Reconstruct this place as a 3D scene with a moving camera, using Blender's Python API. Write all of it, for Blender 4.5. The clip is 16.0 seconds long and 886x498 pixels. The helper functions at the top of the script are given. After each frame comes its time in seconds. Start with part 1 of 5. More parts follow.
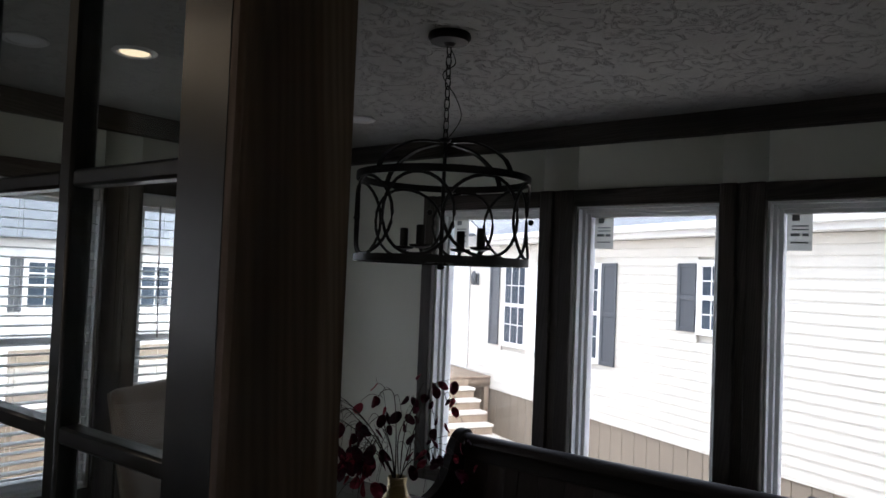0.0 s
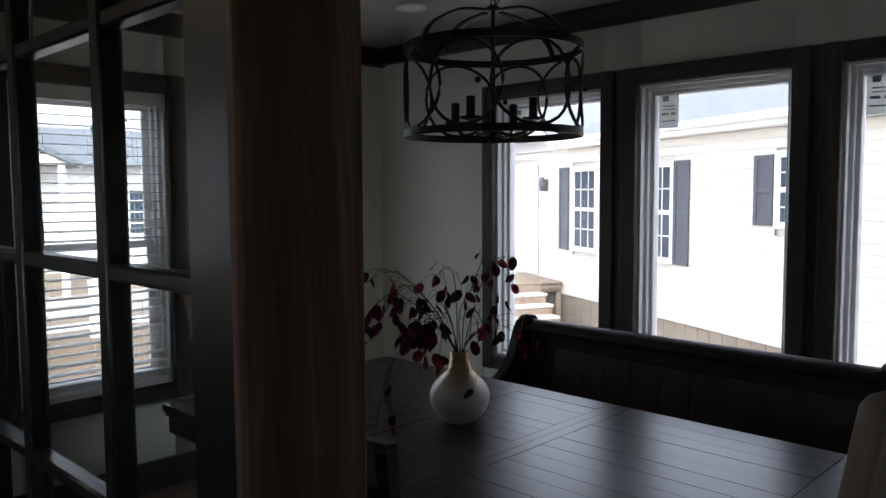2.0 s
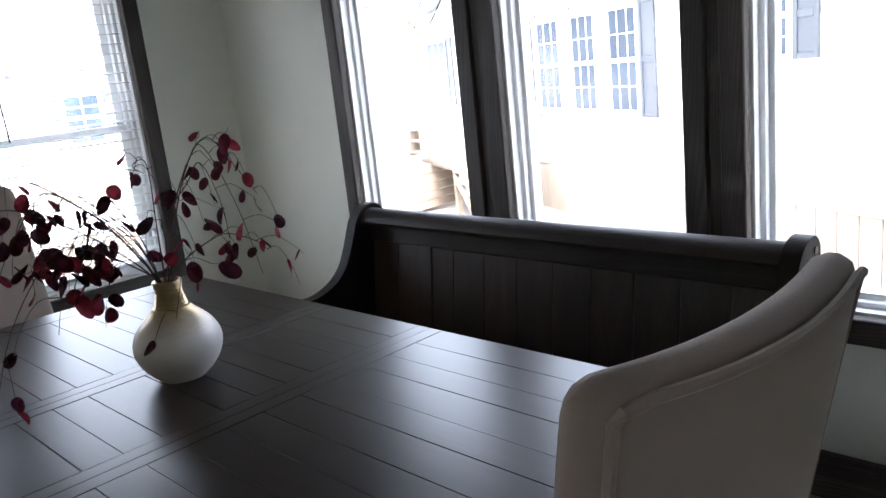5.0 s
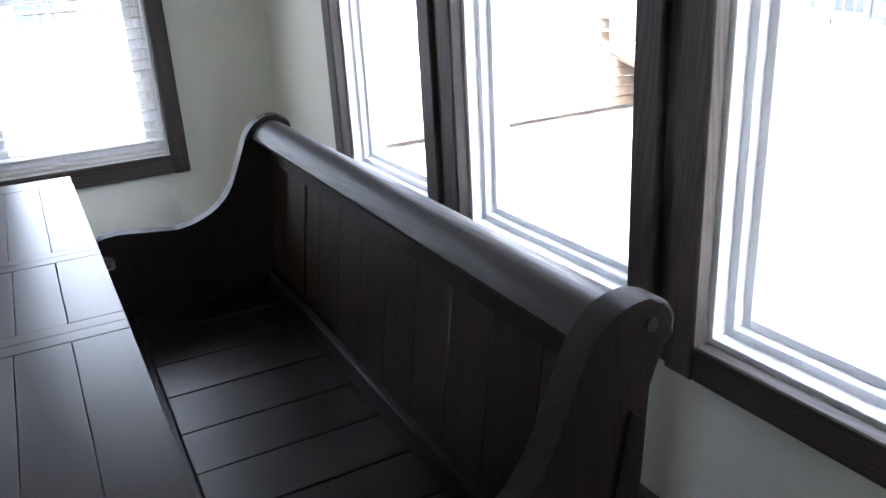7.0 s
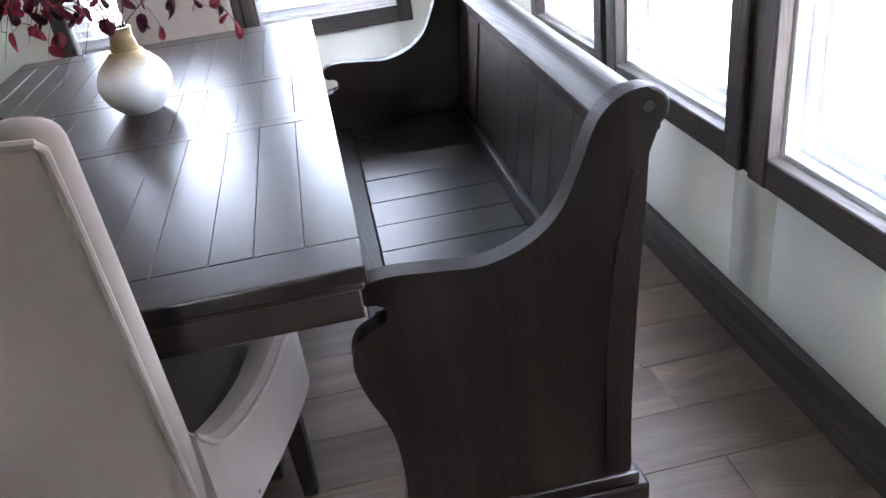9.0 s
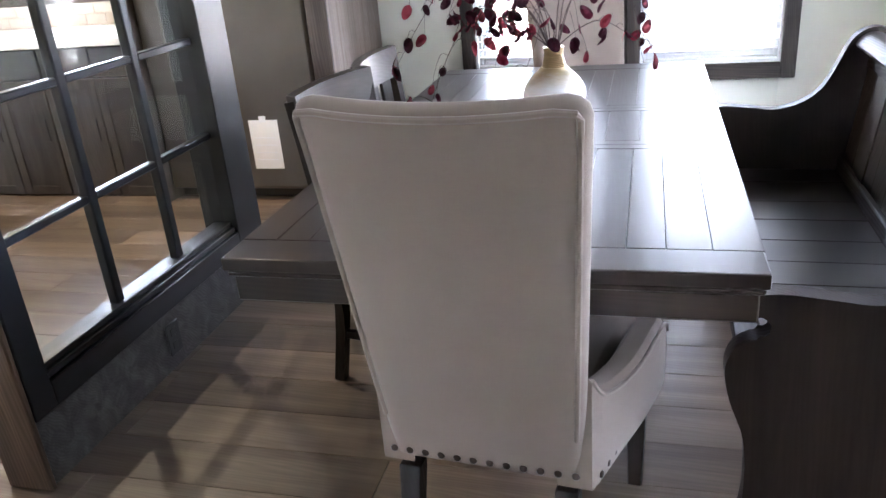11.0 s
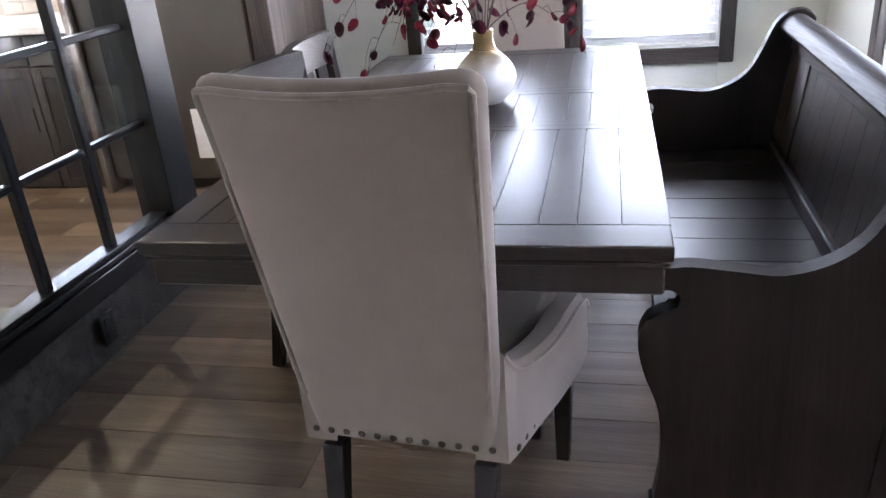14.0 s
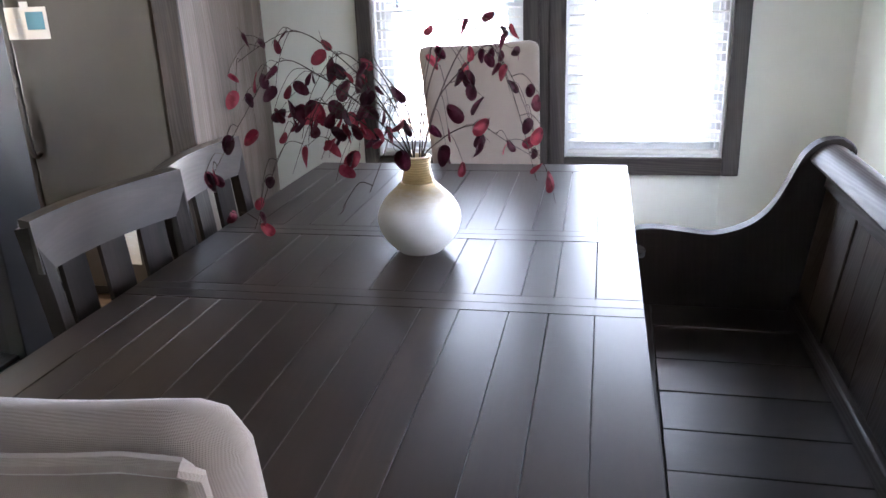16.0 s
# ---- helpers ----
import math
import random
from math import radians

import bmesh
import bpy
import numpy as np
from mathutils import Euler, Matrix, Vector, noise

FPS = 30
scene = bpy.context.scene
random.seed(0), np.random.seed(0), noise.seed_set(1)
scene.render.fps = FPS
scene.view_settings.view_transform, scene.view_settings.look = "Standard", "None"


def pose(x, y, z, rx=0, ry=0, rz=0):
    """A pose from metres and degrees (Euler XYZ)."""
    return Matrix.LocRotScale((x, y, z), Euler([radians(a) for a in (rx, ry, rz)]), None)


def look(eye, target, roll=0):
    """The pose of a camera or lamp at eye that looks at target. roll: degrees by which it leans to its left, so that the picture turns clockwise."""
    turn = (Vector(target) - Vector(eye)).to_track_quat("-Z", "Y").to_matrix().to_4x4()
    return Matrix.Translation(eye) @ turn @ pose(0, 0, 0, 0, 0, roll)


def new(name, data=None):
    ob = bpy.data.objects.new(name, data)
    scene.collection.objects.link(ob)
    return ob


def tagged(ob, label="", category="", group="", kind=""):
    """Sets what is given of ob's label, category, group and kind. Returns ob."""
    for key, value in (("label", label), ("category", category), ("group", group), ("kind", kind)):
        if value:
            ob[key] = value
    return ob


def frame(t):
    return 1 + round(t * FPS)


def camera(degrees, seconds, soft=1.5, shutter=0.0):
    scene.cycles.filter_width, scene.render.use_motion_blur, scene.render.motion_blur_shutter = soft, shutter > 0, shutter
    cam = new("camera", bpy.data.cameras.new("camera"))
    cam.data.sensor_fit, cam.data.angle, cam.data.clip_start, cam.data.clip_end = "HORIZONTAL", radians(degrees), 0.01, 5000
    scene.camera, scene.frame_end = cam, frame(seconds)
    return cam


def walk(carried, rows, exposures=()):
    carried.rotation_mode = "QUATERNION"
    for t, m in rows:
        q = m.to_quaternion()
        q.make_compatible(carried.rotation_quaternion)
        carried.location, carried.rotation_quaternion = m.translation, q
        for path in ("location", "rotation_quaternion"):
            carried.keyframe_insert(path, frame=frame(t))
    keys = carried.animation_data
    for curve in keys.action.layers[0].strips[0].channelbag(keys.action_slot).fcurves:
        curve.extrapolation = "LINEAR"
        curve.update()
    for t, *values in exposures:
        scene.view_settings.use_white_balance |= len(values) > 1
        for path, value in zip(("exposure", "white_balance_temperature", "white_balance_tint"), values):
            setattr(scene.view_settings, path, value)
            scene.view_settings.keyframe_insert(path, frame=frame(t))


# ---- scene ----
cam = camera(59.8, 16.0)
PATH = [
    (0, (-2.346, -0.516, 1.621), (-0.787, 0.736, 1.694), 2.3),
    (0.5, (-2.309, -0.536, 1.616), (-0.836, 0.816, 1.648), 2.2),
    (1, (-2.298, -0.551, 1.603), (-0.88, 0.859, 1.605), 1.7),
    (1.5, (-2.288, -0.553, 1.571), (-0.818, 0.803, 1.537), 1.2),
    (2, (-2.295, -0.544, 1.497), (-0.859, 0.84, 1.349), -0.3),
    (2.5, (-2.306, -0.528, 1.405), (-0.898, 0.874, 1.171), -3.1),
    (3, (-2.251, -0.507, 1.357), (-0.794, 0.825, 1.038), -6.2),
    (3.5, (-2.034, -0.542, 1.337), (-0.589, 0.785, 0.95), -6.6),
    (4, (-1.789, -0.462, 1.316), (-0.425, 0.905, 0.796), -7.1),
    (4.3, (-1.642, -0.389, 1.328), (-0.333, 1.037, 0.822), -7.0),
    (4.5, (-1.535, -0.42, 1.358), (-0.236, 1.022, 0.874), -7.5),
    (5, (-1.228, -0.485, 1.38), (0.146, 0.893, 0.917), -6.2),
    (7.3, (-0.007, -0.514, 1.303), (0.695, 1.191, 0.529), -4.3),
    (7.5, (0.01, -0.545, 1.316), (0.577, 1.19, 0.498), -5.5),
    (8, (0.007, -0.766, 1.303), (0.247, 1.01, 0.416), -8.1),
    (8.2, (0.002, -0.82, 1.314), (0.244, 0.909, 0.337), -8.2),
    (10.3, (-0.084, -1.304, 1.352), (-0.127, 0.502, 0.495), -4.6),
    (10.5, (-0.132, -1.284, 1.355), (-0.306, 0.524, 0.518), -5.0),
    (11, (-0.218, -1.293, 1.366), (-0.72, 0.477, 0.583), -4.9),
    (11.5, (-0.261, -1.292, 1.407), (-1.073, 0.43, 0.793), -4.3),
    (12, (-0.257, -1.312, 1.427), (-1.09, 0.43, 0.906), -1.6),
    (12.5, (-0.244, -1.298, 1.451), (-1.012, 0.487, 0.979), -0.5),
    (13, (-0.187, -1.277, 1.424), (-0.688, 0.611, 0.998), 0.3),
    (13.5, (-0.146, -1.3, 1.34), (-0.457, 0.558, 0.669), -3.0),
    (14, (-0.119, -1.29, 1.34), (-0.534, 0.49, 0.529), -4.8),
    (14.5, (-0.18, -1.153, 1.354), (-0.511, 0.685, 0.638), -4.1),
    (15, (-0.277, -0.965, 1.363), (-0.481, 0.929, 0.752), -4.5),
    (15.5, (-0.218, -0.765, 1.366), (-0.485, 1.098, 0.685), -4.6),
    (16, (-0.089, -0.555, 1.353), (-0.482, 1.294, 0.7), -2.2),
]
EXPOSURES = [
    (0.0, 1.4, 6000, 12), (0.8, 1.6, 6000, 12), (2.4, 1.6, 6000, 12), (3.0, 2.1, 6000, 12),
    (3.5, 2.6, 6000, 12), (4.0, 2.95, 6000, 12), (4.5, 3.2, 5900, 12), (5.0, 3.3, 5900, 12),
    (7.5, 4.15, 5800, 14), (8.0, 4.6, 5800, 15), (10.3, 5.1, 5800, 16), (11.2, 5.15, 5850, 16),
    (12.5, 5.0, 5850, 14), (13.4, 4.17, 5850, 16), (14.5, 5.15, 5850, 18), (15.2, 5.1, 5850, 18),
    (16.0, 4.7, 5800, 16),
]
walk(cam, [(t, look(*row)) for t, *row in PATH], EXPOSURES)

# ---- world, sun, large lights ----
world = bpy.data.worlds.new("overcast_sky")
scene.world = world
world.use_nodes = True
wn = world.node_tree.nodes
wl = world.node_tree.links
sky = wn.new("ShaderNodeTexSky")
sky.sky_type = "NISHITA"
sky.sun_disc = False
sky.sun_elevation = radians(48)
sky.sun_rotation = radians(210)
sky.air_density, sky.dust_density = 1.0, 4.0
veil = wn.new("ShaderNodeHueSaturation")
veil.inputs["Saturation"].default_value = 0.3
veil.inputs["Value"].default_value = 1.8
wl.new(sky.outputs["Color"], veil.inputs["Color"])
wl.new(veil.outputs["Color"], wn["Background"].inputs["Color"])
wn["Background"].inputs["Strength"].default_value = 0.15

sun = new("sun", bpy.data.lights.new("sun", "SUN"))
sun.data.energy = 0.5
sun.data.angle = radians(14)
sun.data.color = (1.0, 0.96, 0.9)
sun.matrix_world = look((-6, -10.4, 13.3), (0, 0, 0))


def window_lamp(name, place, target, width, height, watts):
    ob = new(name, bpy.data.lights.new(name, "AREA"))
    ob.data.shape, ob.data.size, ob.data.size_y, ob.data.energy = "RECTANGLE", width, height, watts
    ob.data.color = (0.93, 0.97, 1.0)
    ob.matrix_world = look(place, target)
    return ob


# daylight of the windows in the room behind
window_lamp("rear_window_light", (-0.6, -5.15, 1.5), (-0.6, 0, 1.3), 0.6, 1.1, 0.045)
# fill lamp added to brighten the kitchen, set in an unseen end window
window_lamp("kitchen_end_light", (-6.3, 0.2, 1.5), (-2, 0.2, 1.0), 1.2, 1.1, 0.45)


def downlight_lamp(x, y, watts):
    ob = new("downlight", bpy.data.lights.new("downlight", "AREA"))
    ob.data.shape, ob.data.size, ob.data.energy, ob.data.color = "DISK", 0.1, watts, (1.0, 0.78, 0.52)
    ob.matrix_world = look((x, y, 2.365), (x, y, 0))


KITCHEN_LIGHTS = ((-2.95, 1.75), (-3.7, 0.3), (-3.9, 2.05))
for kx, ky in KITCHEN_LIGHTS:
    downlight_lamp(kx, ky, 0.95)


# ---- materials ----
def material(name):
    m = bpy.data.materials.new(name)
    m.use_nodes = True
    t = m.node_tree
    b = t.nodes["Principled BSDF"]
    return m, t, b


def link(t, a, b):
    t.links.new(a, b)


def coords(t, scale=(1, 1, 1), shuffle=True, turn=(0, 0, 0)):
    """Object space in metres, shifted from piece to piece."""
    tc = t.nodes.new("ShaderNodeTexCoord")
    mp = t.nodes.new("ShaderNodeMapping")
    mp.inputs["Scale"].default_value = scale
    mp.inputs["Rotation"].default_value = turn
    if shuffle:
        info = t.nodes.new("ShaderNodeObjectInfo")
        add = t.nodes.new("ShaderNodeVectorMath")
        add.operation = "MULTIPLY_ADD"
        add.inputs[1].default_value = (1, 1, 1)
        mul = t.nodes.new("ShaderNodeVectorMath")
        mul.operation = "SCALE"
        mul.inputs[0].default_value = (37.0, 53.0, 71.0)
        link(t, info.outputs["Random"], mul.inputs["Scale"])
        link(t, tc.outputs["Object"], add.inputs[0])
        link(t, mul.outputs[0], add.inputs[2])
        link(t, add.outputs[0], mp.inputs["Vector"])
    else:
        link(t, tc.outputs["Object"], mp.inputs["Vector"])
    return mp.outputs["Vector"]


def noise_tex(t, vec, scale, detail=4.0, rough=0.55, distort=0.0):
    n = t.nodes.new("ShaderNodeTexNoise")
    n.inputs["Scale"].default_value = scale
    n.inputs["Detail"].default_value = detail
    n.inputs["Roughness"].default_value = rough
    n.inputs["Distortion"].default_value = distort
    link(t, vec, n.inputs["Vector"])
    return n.outputs["Fac"]


def ramp(t, fac, stops):
    r = t.nodes.new("ShaderNodeValToRGB")
    els = r.color_ramp.elements
    while len(els) < len(stops):
        els.new(0.5)
    for e, (p, c) in zip(els, stops):
        e.position, e.color = p, (*c, 1)
    link(t, fac, r.inputs["Fac"])
    return r.outputs["Color"]


def mixed(t, fac, a, b, mode="MIX"):
    m = t.nodes.new("ShaderNodeMix")
    m.data_type, m.blend_type = "RGBA", mode
    for sock, v in ((m.inputs["Factor"], fac), (m.inputs["A"], a), (m.inputs["B"], b)):
        pass
    ins = [m.inputs[0], m.inputs[6], m.inputs[7]]
    for sock, v in zip(ins, (fac, a, b)):
        if isinstance(v, (int, float)):
            sock.default_value = v
        elif isinstance(v, tuple):
            sock.default_value = (*v, 1)
        else:
            link(t, v, sock)
    return m.outputs[2]


def bumped(t, b, height, strength, distance=0.002):
    n = t.nodes.new("ShaderNodeBump")
    n.inputs["Strength"].default_value = strength
    n.inputs["Distance"].default_value = distance
    link(t, height, n.inputs["Height"])
    link(t, n.outputs["Normal"], b.inputs["Normal"])


def ranged(t, fac, lo, hi):
    m = t.nodes.new("ShaderNodeMapRange")
    m.inputs["To Min"].default_value, m.inputs["To Max"].default_value = lo, hi
    link(t, fac, m.inputs["Value"])
    return m.outputs["Result"]


def wood(name, dark, mid, light, along="y", rough=(0.35, 0.55), grain=1.0, bump=0.25, knots=False, coat=0.0, tone=(0.75, 1.3), lines=0.6, gloss=0.5, pore=0.55):
    """Stained boards: long grain, pores and worn lighter streaks."""
    m, t, b = material(name)
    stretch = {"x": (0.8, 14, 14), "y": (14, 0.8, 14), "z": (14, 14, 0.8)}[along]
    fine = {"x": (3, 160, 160), "y": (160, 3, 160), "z": (160, 160, 3)}[along]
    v = coords(t, tuple(s * grain for s in stretch))
    broad = noise_tex(t, v, 1.0, 5, 0.6, 0.9)
    pores = noise_tex(t, coords(t, fine), 1.0, 3, 0.6)
    patches = noise_tex(t, coords(t, (1, 1, 1)), 2.2, 3, 0.5)
    c = ramp(t, broad, ((0.34, dark), (0.5, mid), (0.68, light)))
    rings = t.nodes.new("ShaderNodeTexWave")
    rings.bands_direction = "DIAGONAL"
    rings.inputs["Scale"].default_value = 48.0
    rings.inputs["Distortion"].default_value = 22.0
    rings.inputs["Detail"].default_value = 2.5
    rings.inputs["Detail Scale"].default_value = 0.22
    rings.inputs["Detail Roughness"].default_value = 0.55
    link(t, coords(t, {"x": (0.07, 1, 1), "y": (1, 0.07, 1), "z": (1, 1, 0.07)}[along]), rings.inputs["Vector"])
    fade = t.nodes.new("ShaderNodeMath")
    fade.operation = "MULTIPLY"
    link(t, ranged(t, rings.outputs["Fac"], lines, 0.0), fade.inputs[0])
    link(t, ramp(t, patches, ((0.35, (0.1, 0.1, 0.1)), (0.62, (1, 1, 1)))), fade.inputs[1])
    veins = fade.outputs[0]
    c = mixed(t, veins, c, tuple(0.5 * q for q in dark))
    c = mixed(t, ranged(t, pores, 0.0, pore), c, dark)
    c = mixed(t, ranged(t, patches, 0.0, 0.45), c, tuple(0.6 * q for q in mid))
    if knots:
        vor = t.nodes.new("ShaderNodeTexVoronoi")
        vor.inputs["Scale"].default_value = 1.0
        ks = {"x": (2.2, 9, 9), "y": (9, 2.2, 9), "z": (9, 9, 2.2)}[along]
        link(t, coords(t, ks), vor.inputs["Vector"])
        k = ramp(t, vor.outputs["Distance"], ((0.05, (1, 1, 1)), (0.16, (0, 0, 0))))
        c = mixed(t, k, c, tuple(0.35 * q for q in dark))
    info = t.nodes.new("ShaderNodeObjectInfo")
    shade = t.nodes.new("ShaderNodeVectorMath")
    shade.operation = "SCALE"
    link(t, c, shade.inputs[0])
    link(t, ranged(t, info.outputs["Random"], *tone), shade.inputs["Scale"])
    link(t, shade.outputs[0], b.inputs["Base Color"])
    sheen = ranged(t, mixed(t, 0.5, broad, rings.outputs["Fac"]), rough[1] + 0.06, rough[0])
    link(t, sheen, b.inputs["Roughness"])
    b.inputs["Specular IOR Level"].default_value = gloss
    b.inputs["Coat Weight"].default_value = coat
    b.inputs["Coat Roughness"].default_value = 0.16
    if bump > 0.02:
        bumped(t, b, mixed(t, 0.75, rings.outputs["Fac"], mixed(t, 0.5, broad, pores)), bump, 0.0003)
    return m


def plain(name, colour, rough=0.6, vary=0.08, scale=6.0, bump=0.0, bscale=60.0, metal=0.0, spec=0.5, bdist=0.002):
    m, t, b = material(name)
    v = coords(t)
    n = noise_tex(t, v, scale, 4)
    n2 = noise_tex(t, v, scale * 9, 3)
    c = ramp(t, n, ((0.3, tuple(q * (1 - vary) for q in colour)), (0.7, tuple(min(1, q * (1 + vary)) for q in colour))))
    c = mixed(t, ranged(t, n2, 0.0, vary * 1.5), c, tuple(0.7 * q for q in colour))
    link(t, c, b.inputs["Base Color"])
    link(t, ranged(t, n2, max(0.03, rough - 0.03), min(1, rough + 0.03)), b.inputs["Roughness"])
    b.inputs["Metallic"].default_value = metal
    b.inputs["Specular IOR Level"].default_value = spec
    if bump:
        bumped(t, b, noise_tex(t, coords(t), bscale, 5, 0.6), bump, bdist)
    return m


def glass_pane(name, tint=(1, 1, 1), gloss=0.03):
    m = bpy.data.materials.new(name)
    m.use_nodes = True
    t = m.node_tree
    t.nodes.remove(t.nodes["Principled BSDF"])
    clear = t.nodes.new("ShaderNodeBsdfTransparent")
    clear.inputs["Color"].default_value = (*tint, 1)
    shine = t.nodes.new("ShaderNodeBsdfGlossy")
    shine.inputs["Roughness"].default_value = gloss
    face = t.nodes.new("ShaderNodeLayerWeight")
    power = t.nodes.new("ShaderNodeMath")
    power.operation = "POWER"
    power.inputs[1].default_value = 4.0
    link(t, face.outputs["Facing"], power.inputs[0])
    fres = t.nodes.new("ShaderNodeMapRange")
    fres.inputs["To Min"].default_value, fres.inputs["To Max"].default_value = 0.022, 0.6
    link(t, power.outputs[0], fres.inputs["Value"])
    mix = t.nodes.new("ShaderNodeMixShader")
    link(t, fres.outputs[0], mix.inputs[0])
    link(t, clear.outputs[0], mix.inputs[1])
    link(t, shine.outputs[0], mix.inputs[2])
    link(t, mix.outputs[0], t.nodes["Material Output"].inputs["Surface"])
    return m


def fabric(name, colour):
    m, t, b = material(name)
    v = coords(t, shuffle=False)
    weave = t.nodes.new("ShaderNodeTexWave")
    weave.inputs["Scale"].default_value = 260
    weave.inputs["Distortion"].default_value = 2.5
    link(t, v, weave.inputs["Vector"])
    weave2 = t.nodes.new("ShaderNodeTexWave")
    weave2.bands_direction = "Z"
    weave2.inputs["Scale"].default_value = 260
    weave2.inputs["Distortion"].default_value = 2.5
    link(t, v, weave2.inputs["Vector"])
    w = mixed(t, 0.5, weave.outputs["Fac"], weave2.outputs["Fac"])
    slub = noise_tex(t, coords(t, (40, 40, 220), False), 1.0, 3)
    soil = noise_tex(t, v, 4.0, 4)
    c = ramp(t, soil, ((0.3, tuple(q * 0.9 for q in colour)), (0.7, colour)))
    c = mixed(t, ranged(t, slub, 0.0, 0.3), c, tuple(q * 0.72 for q in colour))
    link(t, c, b.inputs["Base Color"])
    b.inputs["Roughness"].default_value = 0.92
    b.inputs["Specular IOR Level"].default_value = 0.15
    b.inputs["Sheen Weight"].default_value = 0.25
    bumped(t, b, mixed(t, 0.4, w, soil), 0.35, 0.0012)
    return m


M_TABLE_Y = wood("weathered_brown_table_plank", (0.0125, 0.0074, 0.005), (0.0195, 0.0122, 0.0085), (0.034, 0.0225, 0.0162), "y", (0.32, 0.225), grain=0.6, bump=0.0, gloss=0.4, lines=0.5, tone=(0.82, 1.2), pore=0.25)
M_TABLE_X = wood("weathered_brown_table_board", (0.0125, 0.0074, 0.005), (0.0195, 0.0122, 0.0085), (0.034, 0.0225, 0.0162), "x", (0.32, 0.225), grain=0.6, bump=0.0, gloss=0.4, lines=0.5, tone=(0.82, 1.2), pore=0.25)
M_PEW_Y = wood("dark_stained_bench_board", (0.011, 0.0073, 0.0056), (0.019, 0.013, 0.0098), (0.032, 0.023, 0.0185), "y", (0.4, 0.5), bump=0.05, gloss=0.28, lines=0.4, pore=0.35)
M_PEW_X = wood("dark_stained_bench_seat", (0.014, 0.009, 0.0065), (0.021, 0.014, 0.0104), (0.033, 0.023, 0.0175), "x", (0.36, 0.26), grain=0.6, bump=0.0, gloss=0.58, lines=0.5, pore=0.35)
M_PEW_Z = wood("dark_stained_bench_panel", (0.016, 0.0095, 0.0064), (0.028, 0.0172, 0.0118), (0.048, 0.031, 0.022), "z", (0.36, 0.44), bump=0.03, gloss=0.5, lines=0.35, pore=0.35)
M_PEW_END = wood("dark_stained_bench_end", (0.009, 0.0056, 0.0038), (0.0145, 0.0092, 0.0064), (0.025, 0.0168, 0.012), "z", (0.42, 0.56), bump=0.04, gloss=0.16, lines=0.35, pore=0.35)
M_CHAIR = wood("espresso_chair_wood", (0.01, 0.007, 0.0055), (0.017, 0.012, 0.0092), (0.034, 0.025, 0.02), "z", (0.34, 0.48), bump=0.05, gloss=0.2, lines=0.3, pore=0.3)
# same chair wood, lightened: window reflection on the crest put into its colour
M_CREST = wood("espresso_chair_rail_lit", (0.022, 0.0165, 0.0138), (0.034, 0.026, 0.022), (0.06, 0.048, 0.041), "y", (0.3, 0.34), bump=0.0, gloss=0.6, lines=0.25, pore=0.3)
M_TRIM_Z = wood("grey_brown_stained_casing", (0.024, 0.019, 0.016), (0.055, 0.044, 0.038), (0.11, 0.092, 0.08), "z", (0.5, 0.7), bump=0.3, knots=True)
M_TRIM_Y = wood("grey_brown_stained_trim", (0.024, 0.019, 0.016), (0.052, 0.042, 0.036), (0.105, 0.088, 0.076), "y", (0.5, 0.7), bump=0.3, knots=True)
M_TRIM_X = wood("grey_brown_stained_board", (0.024, 0.019, 0.016), (0.052, 0.042, 0.036), (0.105, 0.088, 0.076), "x", (0.5, 0.7), bump=0.3, knots=True)
M_POST = wood("brown_stained_post", (0.026, 0.014, 0.008), (0.078, 0.046, 0.027), (0.2, 0.138, 0.088), "z", (0.45, 0.65), bump=0.3, lines=0.55, knots=True)
M_PANELWOOD = wood("taupe_cabinet_panel", (0.1, 0.078, 0.062), (0.165, 0.135, 0.11), (0.24, 0.2, 0.168), "z", (0.45, 0.6), bump=0.2)
M_CAB = wood("dark_kitchen_cabinet", (0.03, 0.025, 0.022), (0.055, 0.047, 0.042), (0.085, 0.074, 0.066), "z", (0.4, 0.55), bump=0.15)
M_KNEE = wood("weathered_grey_knee_board", (0.035, 0.033, 0.03), (0.075, 0.072, 0.068), (0.14, 0.137, 0.13), "x", (0.4, 0.6), bump=0.35)
M_FLOOR = wood("brown_vinyl_plank", (0.085, 0.06, 0.043), (0.16, 0.12, 0.088), (0.25, 0.195, 0.148), "x", (0.32, 0.48), 0.6, bump=0.12, lines=0.3)
M_BLACK = plain("black_painted_frame", (0.008, 0.009, 0.011), 0.32, 0.15, 5)
M_IRON = plain("bronze_black_iron", (0.012, 0.01, 0.009), 0.45, 0.2, 20, 0.15, 80, metal=0.4)
M_WALL = plain("pale_greige_wall_paint", (0.68, 0.7, 0.635), 0.85, 0.03, 1.2, 0.12, 180, spec=0.3)
M_VINYL = plain("white_vinyl_window", (0.78, 0.8, 0.82), 0.4, 0.03, 3)
M_SLAT = plain("white_blind_slat", (0.8, 0.8, 0.78), 0.45, 0.03, 3)
M_FABRIC = fabric("oatmeal_linen", (0.21, 0.173, 0.145))
M_PIPING = fabric("oatmeal_piping", (0.228, 0.192, 0.162))
M_NAIL = plain("dark_bronze_nailhead", (0.05, 0.04, 0.032), 0.35, 0.15, 30, metal=0.8)
M_VASE = plain("matte_white_ceramic", (0.62, 0.612, 0.6), 0.42, 0.05, 10, 0.12, 120)
M_VASE_FADE = M_VASE.copy()
M_VASE_FADE.name = "white_ceramic_fading_to_gold"


